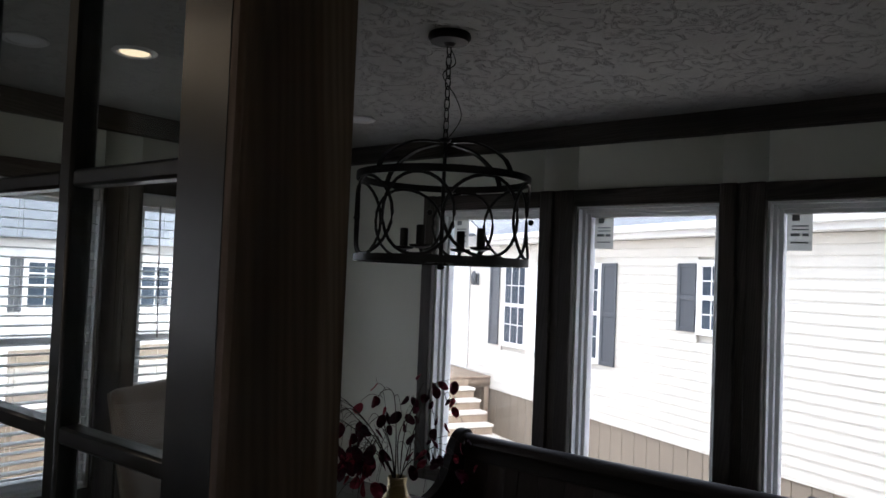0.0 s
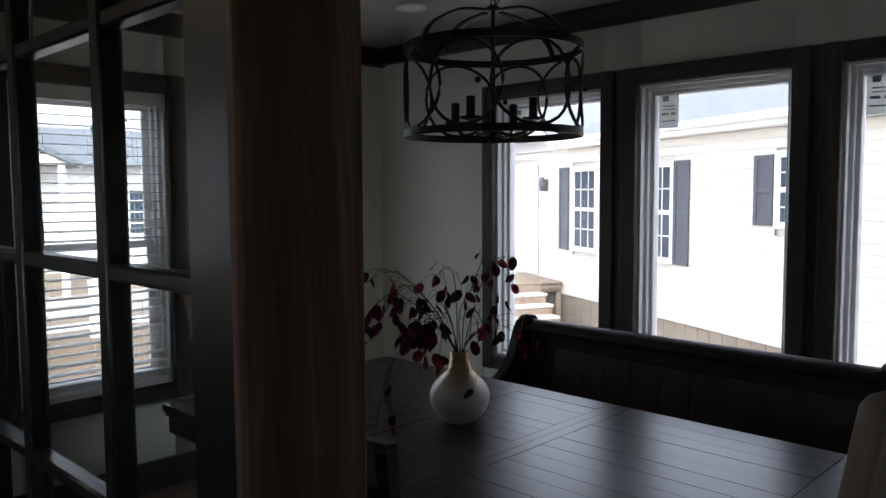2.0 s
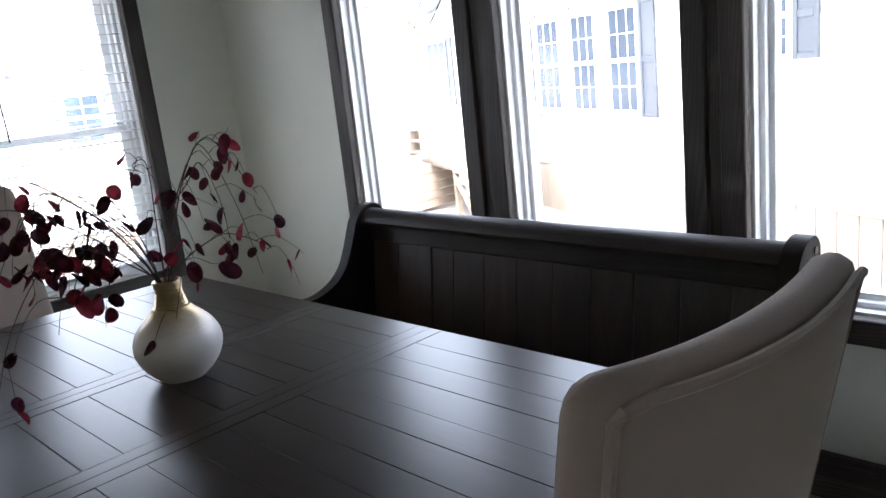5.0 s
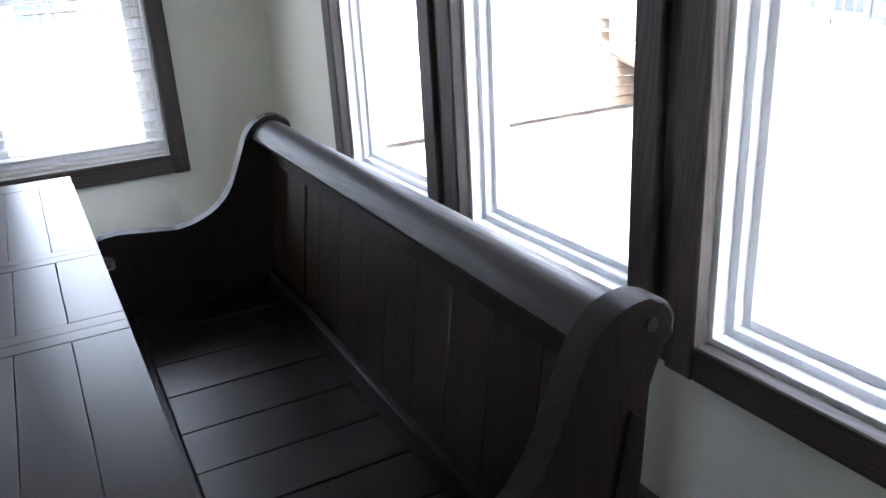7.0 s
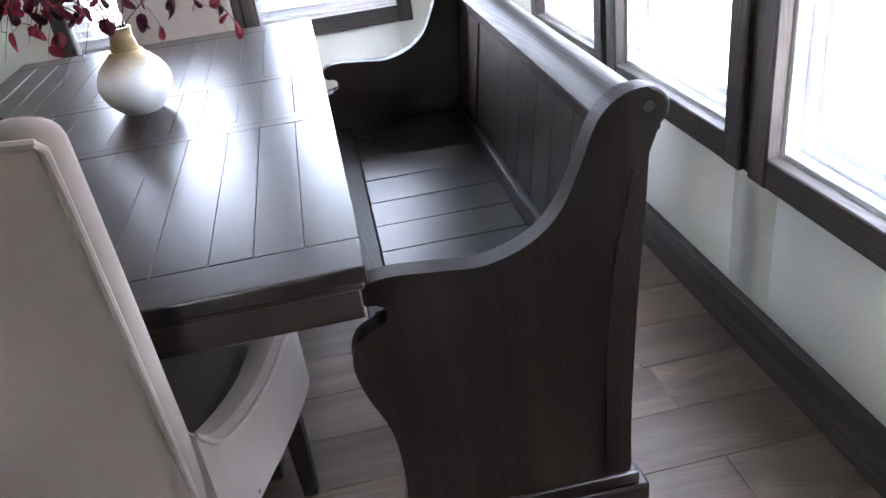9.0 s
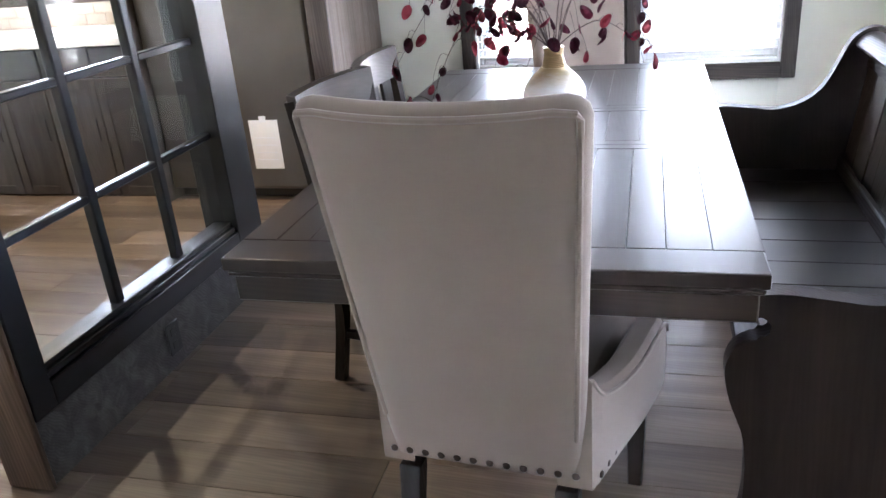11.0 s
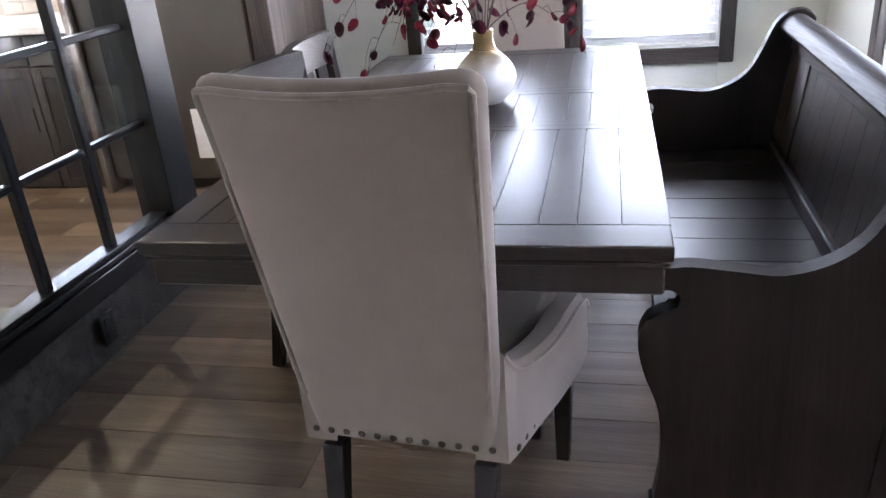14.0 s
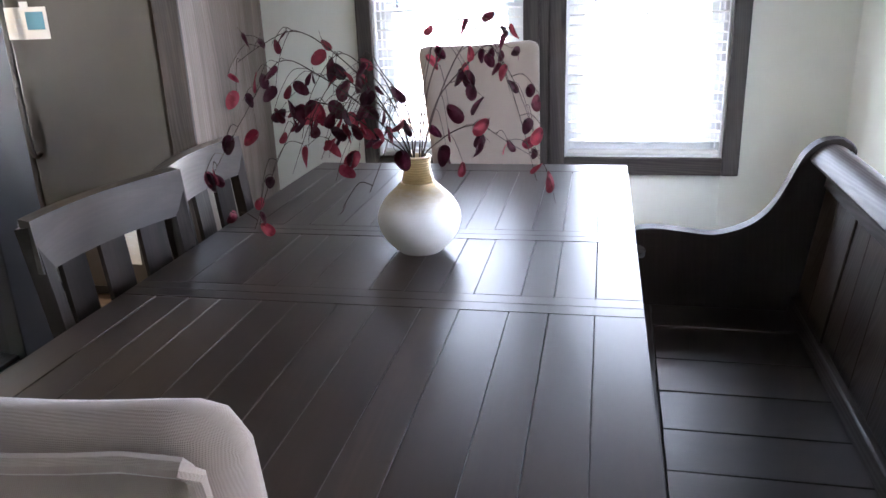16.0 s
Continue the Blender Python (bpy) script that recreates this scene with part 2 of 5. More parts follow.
def gild(m):
    """Rubbed gold on the shoulder, thinning out downwards."""
    t = m.node_tree
    b = next(n for n in t.nodes if n.type == "BSDF_PRINCIPLED")
    tc = t.nodes.new("ShaderNodeTexCoord")
    sep = t.nodes.new("ShaderNodeSeparateXYZ")
    link(t, tc.outputs["Object"], sep.inputs[0])
    speck = noise_tex(t, coords(t, (1, 1, 3), False), 60, 3)
    up = t.nodes.new("ShaderNodeMapRange")
    up.inputs["From Min"].default_value, up.inputs["From Max"].default_value = 0.1, 0.165
    link(t, sep.outputs["Z"], up.inputs["Value"])
    mul = t.nodes.new("ShaderNodeMath")
    mul.operation = "MULTIPLY_ADD"
    mul.inputs[1].default_value, mul.use_clamp = 0.7, True
    link(t, speck, mul.inputs[0])
    off = t.nodes.new("ShaderNodeMath")
    off.operation = "MULTIPLY_ADD"
    off.inputs[1].default_value, off.inputs[2].default_value = 1.3, -0.55
    link(t, up.outputs["Result"], off.inputs[0])
    link(t, off.outputs[0], mul.inputs[2])
    base = b.inputs["Base Color"]
    old = base.links[0].from_socket
    link(t, mixed(t, mul.outputs[0], old, (0.5, 0.4, 0.24)), base)
    link(t, mul.outputs[0], b.inputs["Metallic"])


gild(M_VASE_FADE)
M_GOLD = plain("brushed_gold_neck", (0.5, 0.39, 0.22), 0.3, 0.1, 20, metal=0.9)
M_STEM = plain("dark_twig", (0.05, 0.03, 0.024), 0.8, 0.2, 40)
M_STEEL = plain("brushed_stainless", (0.14, 0.13, 0.119), 0.36, 0.05, 3, metal=0.95)
M_DARKPLASTIC = plain("black_plastic", (0.015, 0.015, 0.016), 0.4, 0.1, 20)
M_PAPER = plain("white_paper", (0.78, 0.78, 0.76), 0.8, 0.03, 10)
M_PRINT = plain("grey_print", (0.25, 0.27, 0.28), 0.8, 0.05, 10)
M_BLUE = plain("blue_film", (0.12, 0.32, 0.45), 0.4, 0.1, 10)
M_COUNTER = plain("white_quartz_top", (0.74, 0.74, 0.72), 0.32, 0.05, 8)
M_SPLASH = plain("beige_tile", (0.42, 0.36, 0.3), 0.35, 0.1, 7)
M_SIDING = plain("cream_vinyl_siding", (0.66, 0.63, 0.57), 0.6, 0.03, 2, 0.08, 90)
M_SIDING_WHITE = plain("white_vinyl_siding", (0.74, 0.75, 0.76), 0.6, 0.03, 2)
M_SKIRT = plain("tan_vinyl_skirting", (0.24, 0.2, 0.155), 0.65, 0.05, 3)
M_SHUTTER = plain("slate_grey_shutter", (0.07, 0.078, 0.09), 0.5, 0.06, 6)
M_WHITE = plain("white_exterior_trim", (0.78, 0.78, 0.77), 0.5, 0.03, 3)
M_SHINGLE = plain("blue_grey_shingle", (0.15, 0.165, 0.185), 0.9, 0.22, 14, 0.5, 60)
M_DECK = plain("weathered_deck_board", (0.2, 0.155, 0.115), 0.8, 0.2, 8, 0.3, 40)
M_CONCRETE = plain("pale_concrete_step", (0.42, 0.4, 0.37), 0.9, 0.1, 8, 0.3, 60)
M_DARKGLASS = plain("dim_house_glass", (0.045, 0.062, 0.085), 0.12, 0.2, 1.5, spec=0.2)
M_LEAFGREEN = plain("dull_green_foliage", (0.045, 0.065, 0.03), 0.8, 0.35, 4)
M_BARK = plain("grey_bark", (0.12, 0.1, 0.08), 0.9, 0.2, 12, 0.5, 40)
M_GLASS = glass_pane("clear_window_glass")
M_DIVGLASS = glass_pane("clear_divider_glass", (0.93, 0.95, 0.94))


def leaf_material():
    m, t, b = material("burgundy_dried_leaf")
    info = t.nodes.new("ShaderNodeObjectInfo")
    c = ramp(t, info.outputs["Random"], ((0.0, (0.045, 0.007, 0.018)), (0.4, (0.09, 0.01, 0.027)), (0.7, (0.24, 0.018, 0.04)), (1.0, (0.46, 0.07, 0.1))))
    n = noise_tex(t, coords(t), 60, 4)
    c = mixed(t, ranged(t, n, 0.0, 0.4), c, (0.04, 0.006, 0.012))
    link(t, c, b.inputs["Base Color"])
    b.inputs["Roughness"].default_value = 0.65
    thin = t.nodes.new("ShaderNodeBsdfTranslucent")
    link(t, c, thin.inputs["Color"])
    mix = t.nodes.new("ShaderNodeMixShader")
    mix.inputs[0].default_value = 0.5
    link(t, b.outputs[0], mix.inputs[1])
    link(t, thin.outputs[0], mix.inputs[2])
    link(t, mix.outputs[0], t.nodes["Material Output"].inputs["Surface"])
    return m


M_LEAF = leaf_material()


def sticker_material():
    m, t, b = material("translucent_label_paper")
    b.inputs["Base Color"].default_value = (0.74, 0.74, 0.72, 1)
    b.inputs["Roughness"].default_value = 0.8
    thin = t.nodes.new("ShaderNodeBsdfTranslucent")
    thin.inputs["Color"].default_value = (0.7, 0.71, 0.69, 1)
    mix = t.nodes.new("ShaderNodeMixShader")
    mix.inputs[0].default_value = 0.6
    link(t, b.outputs[0], mix.inputs[1])
    link(t, thin.outputs[0], mix.inputs[2])
    link(t, mix.outputs[0], t.nodes["Material Output"].inputs["Surface"])
    return m


M_STICKER = sticker_material()


def ceiling_material():
    m, t, b = material("stomped_white_ceiling")
    v = coords(t, shuffle=False)
    n = noise_tex(t, v, 10, 7, 0.68, 2.2)
    r = ramp(t, n, ((0.53, (0, 0, 0)), (0.6, (1, 1, 1))))
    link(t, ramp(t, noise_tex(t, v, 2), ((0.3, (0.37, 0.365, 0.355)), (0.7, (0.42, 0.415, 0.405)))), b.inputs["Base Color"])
    b.inputs["Roughness"].default_value = 0.9
    bumped(t, b, mixed(t, 0.2, r, noise_tex(t, v, 70, 3)), 0.8, 0.01)
    return m


M_CEIL = ceiling_material()


def ground_material():
    m, t, b = material("pale_gravel_ground")
    v = coords(t, shuffle=False)
    a = noise_tex(t, v, 0.6, 5)
    g = noise_tex(t, v, 45, 4, 0.7)
    c = ramp(t, a, ((0.35, (0.42, 0.385, 0.34)), (0.6, (0.56, 0.525, 0.47))))
    c = mixed(t, ranged(t, g, 0.0, 0.6), c, (0.2, 0.18, 0.15))
    link(t, c, b.inputs["Base Color"])
    b.inputs["Roughness"].default_value = 0.95
    bumped(t, b, g, 0.6, 0.02)
    return m


M_GROUND = ground_material()


def lamp_material(name, colour, strength):
    m = bpy.data.materials.new(name)
    m.use_nodes = True
    b = m.node_tree.nodes["Principled BSDF"]
    b.inputs["Base Color"].default_value = (*colour, 1)
    b.inputs["Emission Color"].default_value = (*colour, 1)
    b.inputs["Emission Strength"].default_value = strength
    return m


M_LIT = lamp_material("lit_warm_lens", (1.0, 0.78, 0.5), 0.5)


# ---- mesh helpers ----
def box(bm, x0, x1, y0, y1, z0, z1, bev=0.0, seg=1):
    r = bmesh.ops.create_cube(bm, size=1.0)
    vs = r["verts"]
    for v in vs:
        v.co = Vector(((x0 + x1) / 2 + v.co.x * (x1 - x0), (y0 + y1) / 2 + v.co.y * (y1 - y0), (z0 + z1) / 2 + v.co.z * (z1 - z0)))
    if bev > 0:
        es = list({e for v in vs for e in v.link_edges})
        bmesh.ops.bevel(bm, geom=es, offset=bev, segments=seg, affect="EDGES", profile=0.5)
    return bm


def boxbm(*a, **k):
    return box(bmesh.new(), *a, **k)


def spun(bm, profile, n=32, centre=(0, 0)):
    """A turned body from (radius, z) pairs."""
    rings = []
    for r, z in profile:
        rings.append([bm.verts.new((centre[0] + r * math.cos(2 * math.pi * i / n), centre[1] + r * math.sin(2 * math.pi * i / n), z)) for i in range(n)])
    for a, b in zip(rings, rings[1:]):
        for i in range(n):
            bm.faces.new((a[i], a[(i + 1) % n], b[(i + 1) % n], b[i]))
    bm.faces.new(rings[0][::-1])
    bm.faces.new(rings[-1])
    return bm


def tube(bm, pts, radius, n=6, closed=False, flat=None):
    """A round bar along points; radius may be a list. flat=(w, h) makes a strap."""
    pts = [Vector(p) for p in pts]
    rad = radius if isinstance(radius, (list, tuple)) else [radius] * len(pts)
    rings = []
    for i, p in enumerate(pts):
        if closed:
            d = pts[(i + 1) % len(pts)] - pts[i - 1]
        else:
            d = pts[min(i + 1, len(pts) - 1)] - pts[max(i - 1, 0)]
        d.normalize()
        side = d.cross(Vector((0, 0, 1)))
        if side.length < 1e-3:
            side = Vector((1, 0, 0))
        side.normalize()
        up = side.cross(d)
        ring = []
        for k in range(n):
            a = 2 * math.pi * k / n + math.pi / n
            if flat:
                ring.append(bm.verts.new(p + side * flat[0] * math.copysign(0.5, math.cos(a)) + up * flat[1] * math.copysign(0.5, math.sin(a))))
            else:
                ring.append(bm.verts.new(p + (side * math.cos(a) + up * math.sin(a)) * rad[i]))
        rings.append(ring)
    pairs = list(zip(rings, rings[1:])) + ([(rings[-1], rings[0])] if closed else [])
    for a, b in pairs:
        for i in range(n):
            bm.faces.new((a[i], a[(i + 1) % n], b[(i + 1) % n], b[i]))
    if not closed:
        bm.faces.new(rings[0][::-1])
        bm.faces.new(rings[-1])
    return bm


def slab(bm, outline, axis, a0, a1, bev=0.0):
    """A flat board cut to an outline of (u, w) points: axis 'y' uses u=x, w=z; axis 'x' u=y, w=z; axis 'z' u=x, w=y."""
    def at(u, w, a):
        return {"y": (u, a, w), "x": (a, u, w), "z": (u, w, a)}[axis]
    lo = [bm.verts.new(at(u, w, a0)) for u, w in outline]
    hi = [bm.verts.new(at(u, w, a1)) for u, w in outline]
    f0, f1 = bm.faces.new(lo), bm.faces.new(hi[::-1])
    n = len(lo)
    for i in range(n):
        bm.faces.new((lo[i], hi[i], hi[(i + 1) % n], lo[(i + 1) % n]))
    if bev > 0:
        es = list(f0.edges) + list(f1.edges)
        bmesh.ops.bevel(bm, geom=es, offset=bev, segments=2, affect="EDGES", profile=0.5)
    return bm


def smooth_curve(pts, steps=6, closed=False):
    """Catmull-Rom through 2D or 3D points."""
    pts = [Vector(p) for p in pts]
    n = len(pts)
    out = []
    last = n if closed else n - 1
    for i in range(last):
        p0 = pts[(i - 1) % n] if closed or i > 0 else pts[0]
        p1, p2 = pts[i], pts[(i + 1) % n]
        p3 = pts[(i + 2) % n] if closed or i + 2 < n else pts[-1]
        for s in range(steps):
            u = s / steps
            out.append(0.5 * ((2 * p1) + (p2 - p0) * u + (2 * p0 - 5 * p1 + 4 * p2 - p3) * u * u + (3 * p1 - p0 - 3 * p2 + p3) * u ** 3))
    if not closed:
        out.append(pts[-1])
    return out


def mesh_of(name, bm, mat, smooth=False):
    bmesh.ops.recalc_face_normals(bm, faces=bm.faces)
    me = bpy.data.meshes.new(name)
    bm.to_mesh(me)
    bm.free()
    me.materials.append(mat)
    if smooth:
        for p in me.polygons:
            p.use_smooth = True
    return me


def soften(me, angle=40):
    """Smooth shading but for the sharp corners."""
    areas = sorted(p.area for p in me.polygons)
    typical = areas[len(areas) // 2]
    for p in me.polygons:
        p.use_smooth = True
    me.set_sharp_from_angle(angle=radians(angle))
    for p in me.polygons:
        # the broad straight sides of boards stay flat
        if p.area > 4 * typical and max(abs(q) for q in p.normal) > 0.9995:
            p.use_smooth = False
    return me


def part(name, bm, mat, parent, label="", smooth=True):
    ob = new(name, soften(mesh_of(name, bm, mat)) if smooth else mesh_of(name, bm, mat))
    ob.parent = parent
    if label:
        tagged(ob, label)
    return ob


def piece(name, mesh, parent, place=(0, 0, 0), turn=(0, 0, 0), scale=(1, 1, 1)):
    """One of many alike pieces on a shared mesh."""
    ob = new(name, mesh)
    ob.parent = parent
    ob.matrix_basis = Matrix.LocRotScale(place, Euler(turn), scale)
    return ob


def thing(name, place, label, category, group="", kind="", turn=0.0):
    ob = new(name)
    ob.empty_display_size = 0.1
    ob.matrix_world = pose(*place, 0, 0, turn)
    return tagged(ob, label, category, group, kind)


def solid(name, bm, mat, label, category, kind="structure", group=""):
    ob = new(name, soften(mesh_of(name, bm, mat)))
    return tagged(ob, label, category, group, kind)


# ---- structure ----
CEIL = 2.385
EX, NY = 0.985, 3.155          # inner faces of the window wall and the blinds wall
WX, SY = -6.4, -5.2
E_WINDOWS = ((1.521, 2.205), (0.626, 1.328), (-0.27, 0.435))
E_Z = (0.587, 1.99)
N_WINDOWS = ((-1.18, -0.455), (-0.26, 0.463))
N_Z = (0.537, 1.99)
K_WINDOW, K_Z = (-4.49, -3.47), (1.13, 1.98)
K_SMALL = (-6.28, -5.8)


def wall_with_holes(bm, axis, a0, a1, u0, u1, z1, holes):
    """A wall across axis from a0 to a1, along u0..u1, with holes (ua, ub, za, zb)."""
    def put(ua, ub, za, zb):
        if axis == "x":
            box(bm, a0, a1, ua, ub, za, zb)
        else:
            box(bm, ua, ub, a0, a1, za, zb)
    at = u0
    for ua, ub, za, zb in sorted(holes):
        put(at, ua, 0, z1)
        put(ua, ub, 0, za)
        put(ua, ub, zb, z1)
        at = ub
    put(at, u1, 0, z1)
    return bm


wall_east = solid("wall_east", wall_with_holes(bmesh.new(), "x", EX, EX + 0.14, SY, NY, 2.6, [(a, b, *E_Z) for a, b in E_WINDOWS]),
                  M_WALL, "pale greige painted wall with three tall windows", "wall")
wall_north = solid("wall_north", wall_with_holes(bmesh.new(), "y", NY, NY + 0.14, WX, EX + 0.14, 2.6,
                   [(a, b, *N_Z) for a, b in N_WINDOWS] + [(*K_WINDOW, *K_Z), (*K_SMALL, *K_Z)]), M_WALL, "pale greige painted wall behind the dining table", "wall")
wall_south = solid("wall_south", wall_with_holes(bmesh.new(), "y", SY - 0.14, SY, WX, EX + 0.14, 2.6, [(-0.95, -0.25, 0.9, 2.1)]), M_WALL,
                   "pale greige painted wall of the next room", "wall")
wall_west = solid("wall_west", wall_with_holes(bmesh.new(), "x", WX - 0.14, WX, SY - 0.14, NY + 0.14, 2.6, [(-0.45, 0.85, 0.9, 2.1)]), M_WALL,
                  "pale greige painted end wall of the kitchen", "wall")
wall_stub = solid("wall_stub", boxbm(-4.2, -0.93, -0.955, -0.852, 0, CEIL), M_WALL, "pale painted partition wall ending at a wood corner", "wall")
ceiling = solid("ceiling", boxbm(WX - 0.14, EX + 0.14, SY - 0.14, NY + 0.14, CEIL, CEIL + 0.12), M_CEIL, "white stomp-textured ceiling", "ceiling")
floor = solid("floor", boxbm(WX - 0.14, EX + 0.14, SY - 0.14, NY + 0.14, -0.2, -0.006), M_CAB, "brown wood-look plank floor", "floor")

# crown boards, baseboards
solid("trim_crown_east", boxbm(EX - 0.05, EX, SY, NY - 0.05, 2.285, CEIL, bev=0.004), M_TRIM_Y, "dark stained wood crown board under the ceiling", "trim")
solid("trim_crown_north", boxbm(-1.74, EX, NY - 0.05, NY, 2.275, CEIL, bev=0.004), M_TRIM_X, "dark stained wood crown board over the blinds", "trim")
bm = boxbm(EX - 0.02, EX, SY, NY - 0.02, 0, 0.13, bev=0.003)
box(bm, EX - 0.028, EX, SY, NY - 0.028, 0.13, 0.152, bev=0.003)
solid("baseboard_east", bm, M_TRIM_Y, "dark stained wood baseboard", "baseboard")
bm = boxbm(-1.74, EX - 0.02, NY - 0.02, NY, 0, 0.13, bev=0.003)
box(bm, -1.74, EX - 0.028, NY - 0.028, NY, 0.13, 0.152, bev=0.003)
solid("baseboard_north", bm, M_TRIM_X, "dark stained wood baseboard", "baseboard")
solid("trim_corner", boxbm(-1.03, -0.925, -0.851, -0.828, 0, CEIL, bev=0.004), M_TRIM_Z, "grey-brown stained corner board on the partition", "trim")


def ring(bm, axis, u0, u1, z0, z1, w, a0, a1, bev=0.0):
    """Four bars around an opening, w wide, from depth a0 to a1."""
    def put(ua, ub, za, zb):
        if axis == "x":
            box(bm, a0, a1, ua, ub, za, zb, bev=bev)
        else:
            box(bm, ua, ub, a0, a1, za, zb, bev=bev)
    put(u0, u0 + w, z0, z1)
    put(u1 - w, u1, z0, z1)
    put(u0 + w, u1 - w, z0, z0 + w)
    put(u0 + w, u1 - w, z1 - w, z1)
    return bm


def bar(axis, a0, a1, u0, u1, z0, z1, bev=0.004):
    return boxbm(a0, a1, u0, u1, z0, z1, bev=bev) if axis == "x" else boxbm(u0, u1, a0, a1, z0, z1, bev=bev)


def window_unit(name, axis, face, out, u0, u1, z0, z1, hung, label):
    """White vinyl unit in a wall whose inner face is at `face`; `out` points outdoors. Stepped jambs, one pane or two sashes."""
    w = thing(name, (0, 0, 0), label, "window", kind="structure")
    steps = ((0.012, 0.0, 0.05), (0.03, 0.035, 0.085), (0.048, 0.06, 0.11))
    bm = bmesh.new()
    for wd, d0, d1 in steps:
        ring(bm, axis, u0 - 0.001, u1 + 0.001, z0 - 0.001, z1 + 0.001, wd, *sorted((face + out * d0, face + out * d1)), bev=0.002)
    part("window_frame", bm, M_VINYL, w)
    g = (u0 + 0.04, u1 - 0.04, z0 + 0.04, z1 - 0.04)
    if hung:
        mid = (z0 + z1) / 2 - 0.02
        for k, (za, zb) in enumerate(((z0 + 0.047, mid + 0.018), (mid - 0.018, z1 - 0.047))):
            d = 0.066 if k == 0 else 0.086
            bm = ring(bmesh.new(), axis, u0 + 0.047, u1 - 0.047, za, zb, 0.036, *sorted((face + out * d, face + out * (d + 0.018))), bev=0.003)
            part("sash", bm, M_VINYL, w)
            d += 0.008
            part("pane", bar(axis, *sorted((face + out * d, face + out * (d + 0.004))), u0 + 0.082, u1 - 0.082, za + 0.034, zb - 0.034, 0), M_GLASS, w, smooth=False)
    else:
        part("pane", bar(axis, *sorted((face + out * 0.09, face + out * 0.095)), *g, 0), M_GLASS, w, smooth=False)
    return w


for i, (a, b) in enumerate(E_WINDOWS):
    window_unit("window_%d" % (i + 1), "x", EX, 1, a, b, *E_Z, False, "tall white vinyl picture window facing the neighbouring house")
for i, (a, b) in enumerate(N_WINDOWS):
    window_unit("window_%d" % (i + 4), "y", NY, 1, a, b, *N_Z, True, "white double-hung window behind an open blind")
window_unit("window_6", "y", NY, 1, *K_WINDOW, *K_Z, True, "white double-hung window over the kitchen counter")
window_unit("window_9", "y", NY, 1, *K_SMALL, *K_Z, False, "white window beside the range hood")
window_unit("window_7", "y", SY, -1, -0.95, -0.25, 0.9, 2.1, False, "white window of the next room")
# unseen window, added as the opening for the kitchen fill lamp
window_unit("window_8", "x", WX, -1, -0.45, 0.85, 0.9, 2.1, False, "unseen wide white window added at the kitchen end to let light in")

# window casings: uprights, heads and sills of stained boards
CF = EX - 0.04
casing_e = thing("trim_casing_east", (0, 0, 0), "knotty grey-brown stained wood casing around the tall windows", "trim", kind="structure")
for a, b in E_WINDOWS:
    part("upright", boxbm(CF, EX, a - 0.075, a, 0.51, 2.07, bev=0.005), M_TRIM_Z, casing_e)
    part("upright", boxbm(CF, EX, b, b + 0.075, 0.51, 2.07, bev=0.005), M_TRIM_Z, casing_e)
    part("head_board", boxbm(CF + 0.002, EX, a, b, 1.99, 2.068, bev=0.004), M_TRIM_Y, casing_e)
    part("sill_board", boxbm(CF + 0.002, EX, a, b, 0.512, 0.587, bev=0.004), M_TRIM_Y, casing_e)
for a, b in ((0.51, 0.551), (1.403, 1.446)):
    part("mullion_board", boxbm(CF + 0.016, EX, a, b, 0.51, 2.07, bev=0.003), M_TRIM_Z, casing_e)
CN = NY - 0.035
casing_n = thing("trim_casing_north", (0, 0, 0), "knotty grey-brown stained wood casing around the blinds", "trim", kind="structure")
for a, b in N_WINDOWS:
    part("upright", boxbm(a - 0.075, a, CN, NY, 0.455, 2.08, bev=0.005), M_TRIM_Z, casing_n)
    part("upright", boxbm(b, b + 0.075, CN, NY, 0.455, 2.08, bev=0.005), M_TRIM_Z, casing_n)
    part("head_board", boxbm(a, b, CN + 0.002, NY, 1.99, 2.078, bev=0.004), M_TRIM_X, casing_n)
    part("sill_board", boxbm(a, b, CN + 0.002, NY, 0.457, 0.537, bev=0.004), M_TRIM_X, casing_n)
part("mullion_board", boxbm(-0.38, -0.335, CN + 0.016, NY, 0.455, 2.08, bev=0.003), M_TRIM_Z, casing_n)

casing_k = thing("trim_casing_kitchen", (0, 0, 0), "grey-brown stained wood casing around the kitchen windows", "trim", kind="structure")
for a, b in (K_WINDOW, K_SMALL):
    part("upright", boxbm(a - 0.07, a, NY - 0.02, NY, K_Z[0] - 0.07, K_Z[1] + 0.07, bev=0.004), M_TRIM_Z, casing_k)
    part("upright", boxbm(b, b + 0.07, NY - 0.02, NY, K_Z[0] - 0.07, K_Z[1] + 0.07, bev=0.004), M_TRIM_Z, casing_k)
    part("head_board", boxbm(a, b, NY - 0.018, NY, K_Z[1], K_Z[1] + 0.068, bev=0.003), M_TRIM_X, casing_k)
    part("sill_board", boxbm(a, b, NY - 0.018, NY, K_Z[0] - 0.068, K_Z[0], bev=0.003), M_TRIM_X, casing_k)


